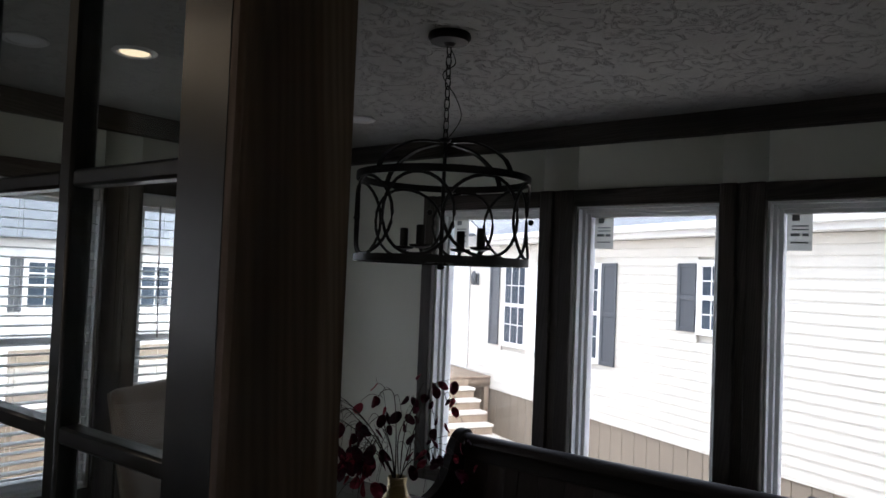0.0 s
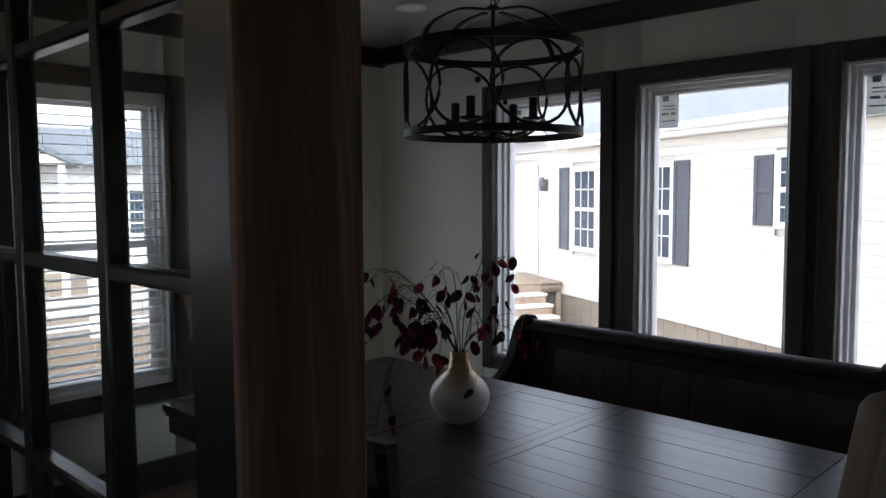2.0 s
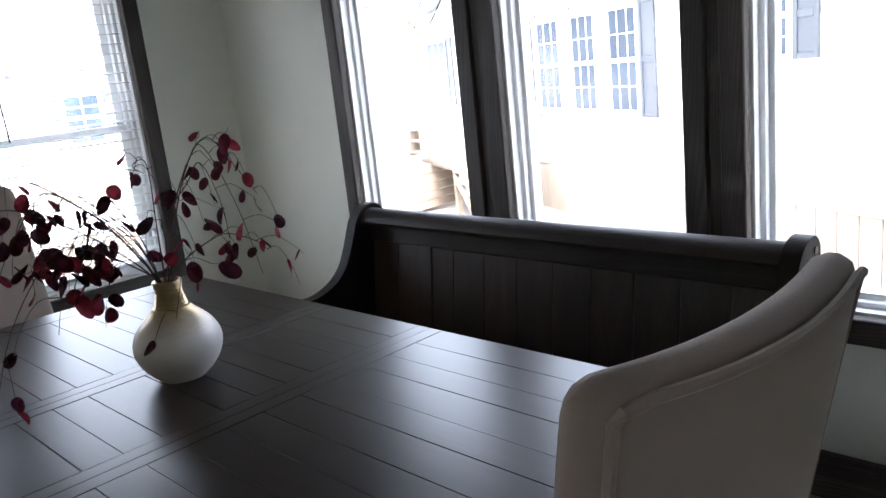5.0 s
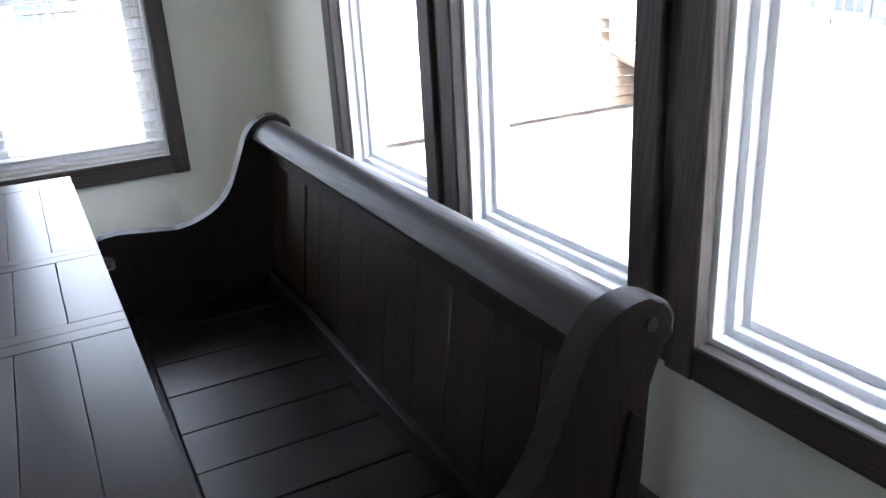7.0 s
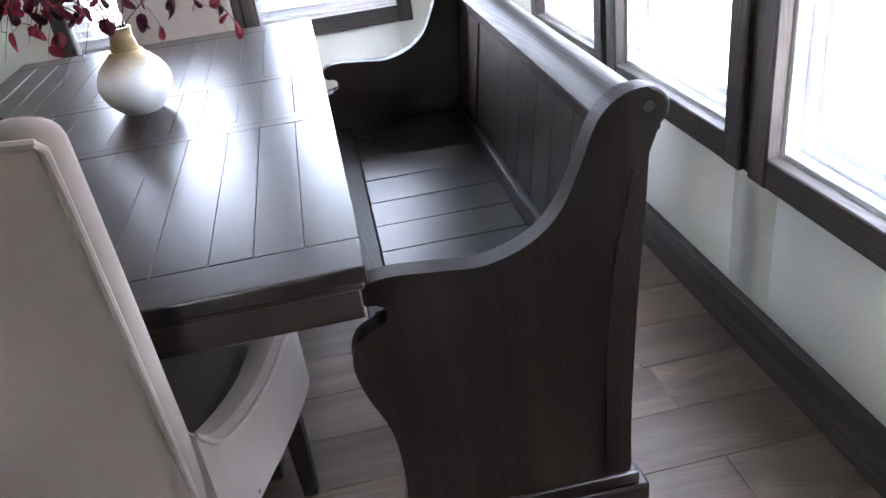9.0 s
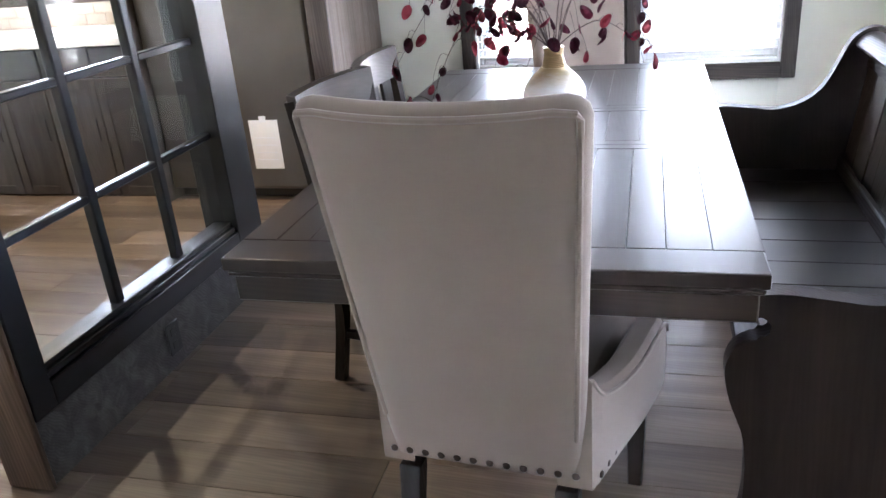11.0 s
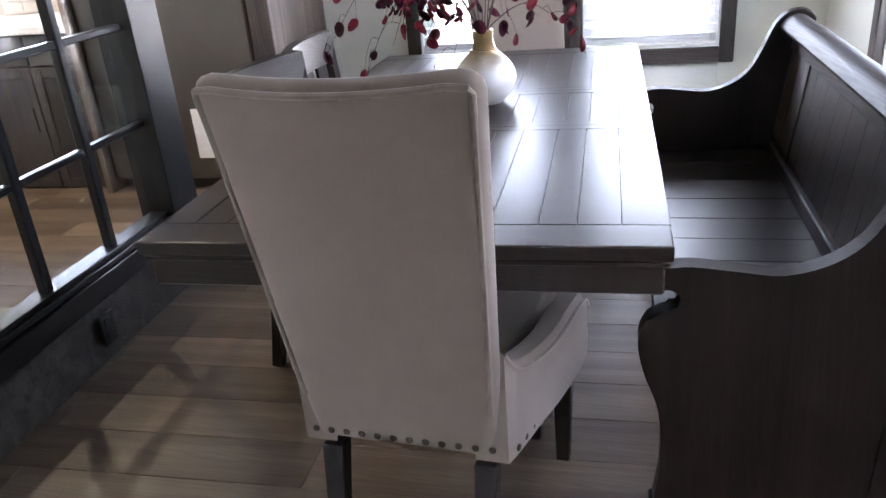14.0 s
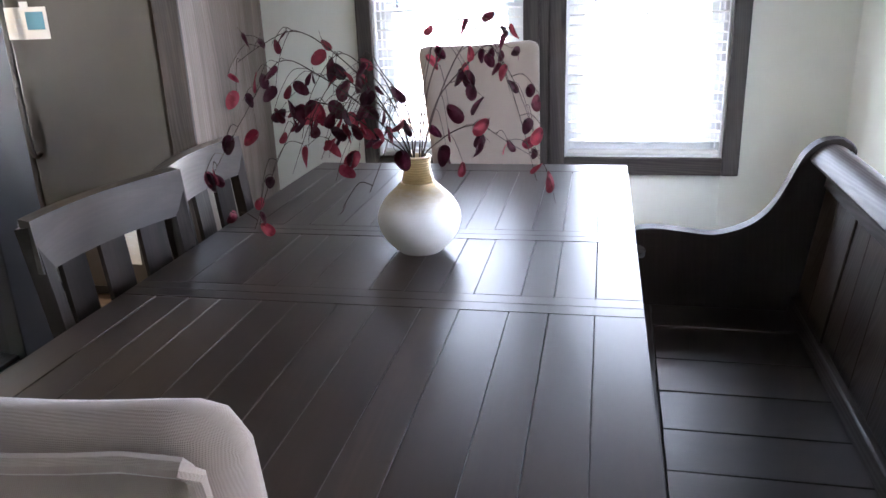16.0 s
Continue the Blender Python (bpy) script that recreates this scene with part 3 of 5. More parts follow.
# ---- blinds ----
def window_blind(u0, u1):
    b = thing("window_blind", ((u0 + u1) / 2, NY + 0.03, 0), "white two-inch slatted blind lowered with open slats", "blind", "blinds of the dining windows")
    h = (u1 - u0) / 2 - 0.014
    part("headrail", boxbm(-h, h, -0.028, 0.03, 1.925, 1.985, bev=0.004), M_SLAT, b)
    part("bottom_rail", boxbm(-h, h, -0.024, 0.024, 0.55, 0.566, bev=0.004), M_SLAT, b)
    bm = bmesh.new()
    prof = [(-0.024, -0.0006), (-0.012, 0.0016), (0.0, 0.0024), (0.012, 0.0016), (0.024, -0.0006), (0.024, 0.0014), (0.012, 0.0036), (0.0, 0.0044), (-0.012, 0.0036), (-0.024, 0.0014)]
    slab(bm, prof, "x", -h, h)
    me = mesh_of("slat", bm, M_SLAT)
    z = 0.61
    k = 0
    while z < 1.92:
        piece("slat", me, b, (0, 0, z), (radians(6 + 2.0 * math.sin(k * 1.7)), 0, 0))
        z += 0.0445
        k += 1
    for x in (-0.62 * h, 0.0, 0.62 * h):
        for y in (-0.026, 0.026):
            part("ladder_cord", tube(bmesh.new(), [(x, y, 0.56), (x, y, 1.93)], 0.0011, 5), M_SLAT, b)
    part("tilt_wand", tube(bmesh.new(), [(-h + 0.1, -0.035, 1.93), (-h + 0.115, -0.04, 1.25)], 0.004, 8), M_SHUTTER, b, "thin grey tilt wand")
    return b


for a, b in N_WINDOWS:
    window_blind(a, b)


# ---- stickers on the panes ----
def pane_sticker(y):
    s = thing("window_sticker", (EX + 0.086, y, 1.79), "white paper energy label stuck to the window pane", "sticker", "labels on the panes")
    part("sheet", boxbm(-0.0008, 0.0008, -0.05, 0.05, 0, 0.165), M_STICKER, s, smooth=False)
    rows = ((0.03, 0.0, 0.125, 0.15), (-0.035, 0.03, 0.1, 0.106), (-0.035, 0.03, 0.085, 0.09), (0.0, 0.035, 0.06, 0.072), (-0.035, -0.012, 0.06, 0.072), (-0.035, 0.035, 0.03, 0.036))
    for a, b, z0, z1 in rows:
        part("print_bar", boxbm(-0.002, -0.001, min(a, b), max(a, b), z0, z1), M_PRINT, s, smooth=False)
    return s


for y in (2.1, 1.225, 0.332):
    pane_sticker(y)


# ---- outlets ----
def wall_outlet(place, turn, label, mat):
    o = thing("wall_outlet", place, label, "outlet", turn=turn)
    part("plate", boxbm(-0.036, 0.036, -0.006, 0.0, -0.058, 0.058, bev=0.003), mat, o)
    for dz in (-0.025, 0.025):
        part("socket", boxbm(-0.017, 0.017, -0.008, -0.005, dz - 0.014, dz + 0.014, bev=0.002), mat, o)
    return o


wall_outlet((0.80, NY, 0.42), 0, "white wall outlet near the corner", M_VINYL)
wall_outlet((-1.782, 0.72, 0.115), 90, "black outlet in the low board under the glass divider", M_DARKPLASTIC)
wall_outlet((-4.63, NY - 0.012, 1.03), 0, "dark outlet on the kitchen backsplash", M_DARKPLASTIC)
wall_outlet((-3.3, NY - 0.012, 1.03), 0, "dark outlet on the kitchen backsplash", M_DARKPLASTIC)


# ---- ceiling lights ----
def ceiling_downlight(x, y, lit):
    d = thing("ceiling_downlight", (x, y, CEIL), "small round white recessed ceiling light" + (" switched on" if lit else ""), "ceiling light", "recessed lights")
    bm = bmesh.new()
    spun(bm, [(0.075, -0.001), (0.078, -0.006), (0.07, -0.012), (0.06, -0.011), (0.054, -0.003)], 28)
    part("trim_ring", bm, M_WHITE, d)
    bm = bmesh.new()
    spun(bm, [(0.05, -0.004), (0.05, -0.008), (0.03, -0.011)], 24)
    part("lens", bm, M_LIT if lit else M_VINYL, d)


ceiling_downlight(0.322, 2.183, False)
ceiling_downlight(-1.217, 2.275, False)
ceiling_downlight(-0.925, 2.075, True)
for kx, ky in KITCHEN_LIGHTS:
    ceiling_downlight(kx, ky, True)


# ---- post, divider ----
post = tagged(new("wood_post", soften(mesh_of("wood_post", boxbm(-1.925, -1.776, 0.066, 0.086, 0, CEIL, bev=0.005), M_POST))),
              "brown stained knotty wood post at the end of the glass divider", "post", kind="structure")
solid("wall_knee", boxbm(-1.90, -1.79, 0.087, 1.44, 0, 0.215, bev=0.003), M_KNEE, "low weathered grey board wall under the glass divider", "wall")
solid("trim_header", boxbm(-1.925, -1.774, 0.087, 1.44, 2.25, CEIL, bev=0.006), M_POST, "stained wood header over the glass divider", "trim")

DV_Y = (0.17, 1.25)
DV_Z = (0.335, 2.087)
divider = thing("glass_divider", (-1.83, 0.68, 0.215), "black-framed gridded glass room divider on a low wall", "divider")
O = (-1.83, 0.68, 0.215)


def dbox(x0, x1, y0, y1, z0, z1, bev=0.003):
    return boxbm(x0 - O[0], x1 - O[0], y0 - O[1], y1 - O[1], z0 - O[2], z1 - O[2], bev=bev)


part("stile", dbox(-1.92, -1.774, 0.087, DV_Y[0], 0.215, 2.25), M_BLACK, divider)
part("stile", dbox(-1.92, -1.774, DV_Y[1], 1.44, 0.215, 2.25), M_BLACK, divider)
bm = dbox(-1.92, -1.774, DV_Y[0], DV_Y[1], 0.215, 0.295)
part("bottom_rail", bm, M_BLACK, divider)
part("sill_strip", dbox(-1.90, -1.786, DV_Y[0], DV_Y[1], 0.295, 0.316), M_BLACK, divider)
part("sill_strip", dbox(-1.875, -1.8, DV_Y[0], DV_Y[1], 0.316, DV_Z[0]), M_BLACK, divider)
part("top_rail", dbox(-1.92, -1.774, DV_Y[0], DV_Y[1], DV_Z[1], 2.25), M_BLACK, divider)
ys = [DV_Y[0], 0.56, 0.908, DV_Y[1]]
zs = [DV_Z[0] + i * (DV_Z[1] - DV_Z[0]) / 5 for i in range(6)]
for y in ys[1:3]:
    part("muntin", dbox(-1.848, -1.812, y - 0.018, y + 0.018, DV_Z[0], DV_Z[1], 0.005), M_BLACK, divider)
for z in zs[1:-1]:
    for a, b in zip(ys, ys[1:]):
        part("muntin", dbox(-1.846, -1.814, a + (0.018 if a > 0.2 else 0), b - (0.018 if b < 1.1 else 0), z - 0.012, z + 0.012, 0.004), M_BLACK, divider)
for a, b in zip(ys, ys[1:]):
    for c, d in zip(zs, zs[1:]):
        part("pane", dbox(-1.832, -1.828, a, b, c, d, 0), M_DIVGLASS, divider, smooth=False)


# ---- dining table ----
TW, TL, TH = 1.065, 2.02, 0.76
table = thing("dining_table", (-TW / 2, TL / 2, 0), "large weathered dark brown plank-top dining table", "table")


def tb(x0, x1, y0, y1, z0, z1, bev=0.002, seg=1):
    return boxbm(x0 + TW / 2, x1 + TW / 2, y0 - TL / 2, y1 - TL / 2, z0, z1, bev=bev, seg=seg)


C1, C2 = (0.78, 0.86), (1.207, 1.285)
ends = ((0.0, 0.105), (TL - 0.105, TL))
G = 0.0009
part("top_core", tb(-TW + 0.006, -0.006, 0.006, TL - 0.006, TH - 0.045, TH - 0.031, 0.004), M_PEW_Y, table)
for a, b in ends:
    part("end_board", tb(-TW, 0, a, b, TH - 0.03, TH, 0.004, 2), M_TABLE_X, table)
for a, b in (C1, C2):
    mid = (a + b) / 2
    for p, q in ((a + G, mid - 0.0006), (mid + 0.0006, b - G)):
        part("cross_board", tb(-TW, 0, p, q, TH - 0.028, TH, 0.0005), M_TABLE_X, table)
cuts = [-TW, -0.985, -0.91, -0.84, -0.75, -0.675, -0.59, -0.51, -0.42, -0.345, -0.25, -0.175, -0.091, 0.0]
cuts_mid = [-TW, -0.96, -0.83, -0.755, -0.68, -0.55, -0.475, -0.4, -0.33, -0.235, -0.17, -0.09, 0.0]
for a, b, row in ((0.105, C1[0], cuts), (C1[1], C2[0], cuts_mid), (C2[1], TL - 0.105, cuts)):
    for p, q in zip(row, row[1:]):
        lift = random.uniform(-0.0008, 0.0)
        g = G * random.choice((0.6, 0.9, 1.2, 1.9))
        part("plank", tb(p + (g if p > -TW else 0), q - (g if q < 0 else 0), a + G, b - G, TH - 0.03, TH + lift, 0.0003), M_TABLE_Y, table)
for x0, x1, y0, y1, mat in ((-TW + 0.014, -0.014, 0.016, 0.046, M_TABLE_X), (-TW + 0.014, -0.014, TL - 0.046, TL - 0.016, M_TABLE_X),
                            (-TW + 0.014, -TW + 0.044, 0.046, TL - 0.046, M_TABLE_Y), (-0.044, -0.014, 0.046, TL - 0.046, M_TABLE_Y)):
    part("apron", tb(x0, x1, y0, y1, 0.655, TH - 0.045, 0.004), mat, table)
for y in (0.45, TL - 0.45):
    bm = tb(-0.78, -0.285, y - 0.05, y + 0.05, 0.0, 0.07, 0.012, 2)
    part("trestle_foot", bm, M_CHAIR, table)
    for x in (-0.66, -0.405):
        bm = bmesh.new()
        spun(bm, [(0.055, 0.07), (0.06, 0.1), (0.045, 0.14), (0.06, 0.25), (0.065, 0.38), (0.045, 0.52), (0.06, 0.57), (0.06, 0.6)], 20, (x + TW / 2, y - TL / 2))
        part("trestle_leg", bm, M_CHAIR, table)
    part("trestle_top", tb(-0.86, -0.205, y - 0.045, y + 0.045, 0.6, 0.715, 0.006), M_CHAIR, table)
part("stretcher", tb(-0.57, -0.495, 0.5, TL - 0.5, 0.22, 0.3, 0.006), M_CHAIR, table)


# ---- pew bench ----
PY0, PY1 = 0.10, 1.648
SEAT = 0.44
pew = thing("pew_bench", (0.27, (PY0 + PY1) / 2, 0), "dark-stained wooden pew bench with scrolled ends along the window wall", "bench", turn=-0.9)
end_curve = [(0.0, 0.085), (0.012, 0.2), (0.004, 0.33), (-0.03, 0.43), (-0.042, 0.505), (-0.02, 0.56), (0.02, 0.575), (0.042, 0.6), (0.03, 0.622), (0.008, 0.618),
             (-0.012, 0.635), (0.0, 0.662), (0.05, 0.672), (0.14, 0.664), (0.22, 0.658), (0.3, 0.683), (0.358, 0.732), (0.397, 0.808), (0.432, 0.888), (0.477, 0.925),
             (0.53, 0.928), (0.558, 0.9), (0.55, 0.868), (0.525, 0.84), (0.515, 0.7), (0.5, 0.5), (0.488, 0.25), (0.487, 0.085)]
outline = [tuple(p) for p in smooth_curve([(*p, 0) for p in end_curve], 4)]
outline = [(p[0] - 0.27, p[1]) for p in outline]
ym = (PY0 + PY1) / 2
for y0 in (PY0, PY1 - 0.045):
    e = part("end_panel", slab(bmesh.new(), outline, "y", y0 - ym, y0 - ym + 0.045, bev=0.006), M_PEW_END, pew)
    part("plinth", boxbm(-0.295, 0.255, y0 - ym - 0.014, y0 - ym + 0.059, 0, 0.05, bev=0.006), M_PEW_X, e)
    part("plinth_cap", boxbm(-0.28, 0.235, y0 - ym - 0.007, y0 - ym + 0.052, 0.05, 0.085, bev=0.008, seg=2), M_PEW_X, e)
    for f in (y0 - ym - 0.0015, y0 - ym + 0.0465):
        bm = bmesh.new()
        r = bmesh.ops.create_cone(bm, cap_ends=True, segments=16, radius1=0.009, radius2=0.009, depth=0.003)
        for v in r["verts"]:
            v.co = Vector((0.25 + v.co.x, f + v.co.z, 0.897 + v.co.y))
        part("bolt_plug", bm, M_DARKPLASTIC, e, "dark plug in the scroll")
    fy = y0 - ym - 0.004 if y0 == PY0 else y0 - ym + 0.045
    bm = slab(bmesh.new(), [(0.16, 0.12), (0.185, 0.12), (0.2, 0.5), (0.235, 0.78), (0.222, 0.79), (0.185, 0.6), (0.168, 0.4)], "y", fy, fy + 0.004)
    part("back_stile", bm, M_PEW_END, e)
ya, yb = PY0 + 0.047, PY1 - 0.047
joints = [ya, 0.22, 0.36, 0.495, 0.63, 0.775, 0.926, 1.09, 1.255, 1.45, yb]
for a, b in zip(joints, joints[1:]):
    part("seat_board", boxbm(-0.213, 0.2, a - ym + 0.001, b - ym - 0.001, SEAT - 0.025, SEAT + random.uniform(-0.0015, 0.0), bev=0.002), M_PEW_X, pew)
part("seat_edge", boxbm(-0.272, -0.2145, ya - ym, yb - ym, SEAT - 0.03, SEAT + 0.001, bev=0.003), M_PEW_Y, pew)
part("seat_apron", boxbm(-0.25, -0.225, ya - ym, yb - ym, 0.3, SEAT - 0.03, bev=0.004), M_PEW_Y, pew)


def leaned(bm):
    """Lean the back of the bench outwards."""
    for v in bm.verts:
        v.co.x += (v.co.z - SEAT) * 0.13
    return bm


nb = 11
for i in range(nb):
    a = ya - ym + i * (yb - ya) / nb
    part("back_board", leaned(boxbm(0.176, 0.193, a + 0.0005, a + (yb - ya) / nb - 0.0005, SEAT - 0.02, 0.845, bev=0.0015)), M_PEW_Z, pew)
part("lower_rail", leaned(boxbm(0.158, 0.188, ya - ym, yb - ym, SEAT - 0.004, SEAT + 0.045, bev=0.005)), M_PEW_Y, pew)
part("upper_rail", leaned(boxbm(0.168, 0.2, ya - ym, yb - ym, 0.80, 0.875, bev=0.004)), M_PEW_Y, pew)
bm = bmesh.new()
pr = smooth_curve([(0.178, 0.868, 0), (0.19, 0.9, 0), (0.225, 0.916, 0), (0.262, 0.905, 0), (0.27, 0.88, 0), (0.25, 0.862, 0)], 3, True)
slab(bm, [(p.x, p.y) for p in pr], "y", ya - ym, yb - ym)
part("top_rail", bm, M_PEW_Y, pew)
part("back_frame_stile", leaned(boxbm(0.17, 0.177, yb - ym - 0.3, yb - ym - 0.23, SEAT + 0.04, 0.805, bev=0.002)), M_PEW_Z, pew)


# ---- upholstered host chairs ----
def widen(bm):
    """The seat grows wider towards its front."""
    for v in bm.verts:
        v.co.x *= 1 + 0.62 * max(0.0, v.co.y + 0.1)


def host_chair(place, turn, label):
    c = thing("host_chair", place, label, "chair", "upholstered chairs at the table ends", turn=turn)
    Z0, Z1 = 0.35, 1.126

    def back_point(u, w, d):
        hw = 0.198 + 0.043 * w ** 0.9
        corner = max(0.0, (abs(u) - 0.8) / 0.2)
        z = Z0 + (Z1 - Z0) * w + (0.012 * u * u - 0.006) * w - 0.035 * (1 - math.sqrt(max(0.0, 1 - corner * corner))) * max(0.0, (w - 0.85) / 0.15)
        y = -0.135 - 0.165 * w + 0.03 * u * u * w + d
        return Vector((hw * u, y, z))

    bm = bmesh.new()
    us = [-1 + 2 * i / 20 for i in range(21)]
    us = [math.copysign(1 - (1 - abs(u)) ** 1.6, u) for u in us]
    ws = [1 - (1 - j / 20) ** 1.5 for j in range(21)]
    nu, nw = 20, 20
    grid = {}
    for side in (0, 1):
        for i, u in enumerate(us):
            for j, w in enumerate(ws):
                eu, ew = max(0.0, (abs(u) - 0.8) / 0.2), max(0.0, (w - 0.93) / 0.07)
                e = min(1.0, (eu ** 6 + ew ** 6) ** (1 / 6))
                inset = 0.03 * (1 - math.sqrt(1 - e * e))
                puff = 0.012 * (1 - u * u) * (1 - (2 * w - 1) ** 2)
                grid[side, i, j] = bm.verts.new(back_point(u, w, inset - puff if side == 0 else 0.07 - inset + puff))
    for i in range(nu):
        for j in range(nw):
            bm.faces.new((grid[0, i, j], grid[0, i + 1, j], grid[0, i + 1, j + 1], grid[0, i, j + 1]))
            bm.faces.new((grid[1, i, j], grid[1, i, j + 1], grid[1, i + 1, j + 1], grid[1, i + 1, j]))
    for j in range(nw):
        for i in (0, nu):
            bm.faces.new((grid[0, i, j], grid[0, i, j + 1], grid[1, i, j + 1], grid[1, i, j]))
    for i in range(nu):
        for j in (0, nw):
            bm.faces.new((grid[0, i, j], grid[0, i + 1, j], grid[1, i + 1, j], grid[1, i, j]))
    back = part("backrest", bm, M_FABRIC, c)
    run = [back_point(-0.945, w / 14 * 0.965, 0.006) for w in range(2, 15)]
    run += [back_point(-0.925 + 1.85 * k / 14, 0.975, 0.002 - 0.003 * (1 - (k / 7 - 1) ** 2)) for k in range(15)]
    run += [back_point(0.945, (14 - w) / 14 * 0.965, 0.006) for w in range(13)]
    part("piping", tube(bmesh.new(), run, 0.0062, 8), M_PIPING, back)
    # seat and frame
    bm = boxbm(-0.2, 0.2, -0.05, 0.38, 0.37, 0.465, bev=0.035, seg=4)
    widen(bm)
    part("seat_cushion", bm, M_FABRIC, c)
    bm = boxbm(-0.195, 0.195, -0.06, 0.36, 0.295, 0.375, bev=0.012, seg=2)
    widen(bm)
    part("seat_frame", bm, M_FABRIC, c)
    # low sloping arms
    for s in (-1, 1):
        path = smooth_curve([(s * 0.185, -0.13, 0.6), (s * 0.2, -0.085, 0.545), (s * 0.222, 0.0, 0.515), (s * 0.25, 0.1, 0.508), (s * 0.272, 0.2, 0.52), (s * 0.283, 0.27, 0.512), (s * 0.285, 0.3, 0.48)], 5)
        bm = bmesh.new()
        prev = None
        for p in path:
            w = 0.034
            sec = [bm.verts.new((p.x - w, p.y, 0.33)), bm.verts.new((p.x + w, p.y, 0.33)), bm.verts.new((p.x + w, p.y, p.z - 0.025)),
                   bm.verts.new((p.x + w * 0.6, p.y, p.z - 0.004)), bm.verts.new((p.x, p.y, p.z)), bm.verts.new((p.x - w * 0.6, p.y, p.z - 0.004)), bm.verts.new((p.x - w, p.y, p.z - 0.025))]
            if prev:
                for q in range(7):
                    bm.faces.new((prev[q], prev[(q + 1) % 7], sec[(q + 1) % 7], sec[q]))
            else:
                bm.faces.new(sec)
            prev = sec
        bm.faces.new(prev[::-1])
        arm = part("arm", bm, M_FABRIC, c)
        part("piping", tube(bmesh.new(), [(p.x + s * 0.035, p.y, p.z - 0.02) for p in path], 0.0045, 6), M_PIPING, arm)
    for sx in (-1, 1):
        for y, lean, lx in ((-0.10, -0.07, 0.165), (0.3, 0.01, 0.255)):
            bm = bmesh.new()
            w0, w1 = 0.017, 0.024
            lo = [(sx * lx + a * w0, y + lean + b * w0, 0) for a, b in ((-1, -1), (1, -1), (1, 1), (-1, 1))]
            hi = [(sx * (lx + 0.003) + a * w1, y + b * w1, 0.31) for a, b in ((-1, -1), (1, -1), (1, 1), (-1, 1))]
            vl, vh = [bm.verts.new(p) for p in lo], [bm.verts.new(p) for p in hi]
            bm.faces.new(vl[::-1])
            bm.faces.new(vh)
            for q in range(4):
                bm.faces.new((vl[q], vl[(q + 1) % 4], vh[(q + 1) % 4], vh[q]))
            bmesh.ops.bevel(bm, geom=list(bm.edges), offset=0.003, segments=1, affect="EDGES")
            part("leg", bm, M_CHAIR, c, "dark wooden leg")
    bm = bmesh.new()
    bmesh.ops.create_uvsphere(bm, u_segments=10, v_segments=6, radius=0.0085)
    for v in bm.verts:
        v.co.y *= 0.55
    nail = mesh_of("nailhead", bm, M_NAIL, True)
    for k in range(12):
        u = -0.95 + 1.9 * k / 11
        p = back_point(u, 0.02, -0.002)
        piece("nailhead", nail, c, p)
    for s in (-1, 1):
        for k in range(11):
            piece("nailhead", nail, c, (s * (0.232 + 0.0075 * k), -0.095 + 0.037 * k, 0.345), (0, 0, radians(90 - s * 12)))
    return c


host_chair((-0.507, 0.06, 0), -5.5, "oatmeal linen host chair with nailheads at the table end")
host_chair((-0.458, 2.26, 0), 205, "oatmeal linen host chair standing before the blinds")


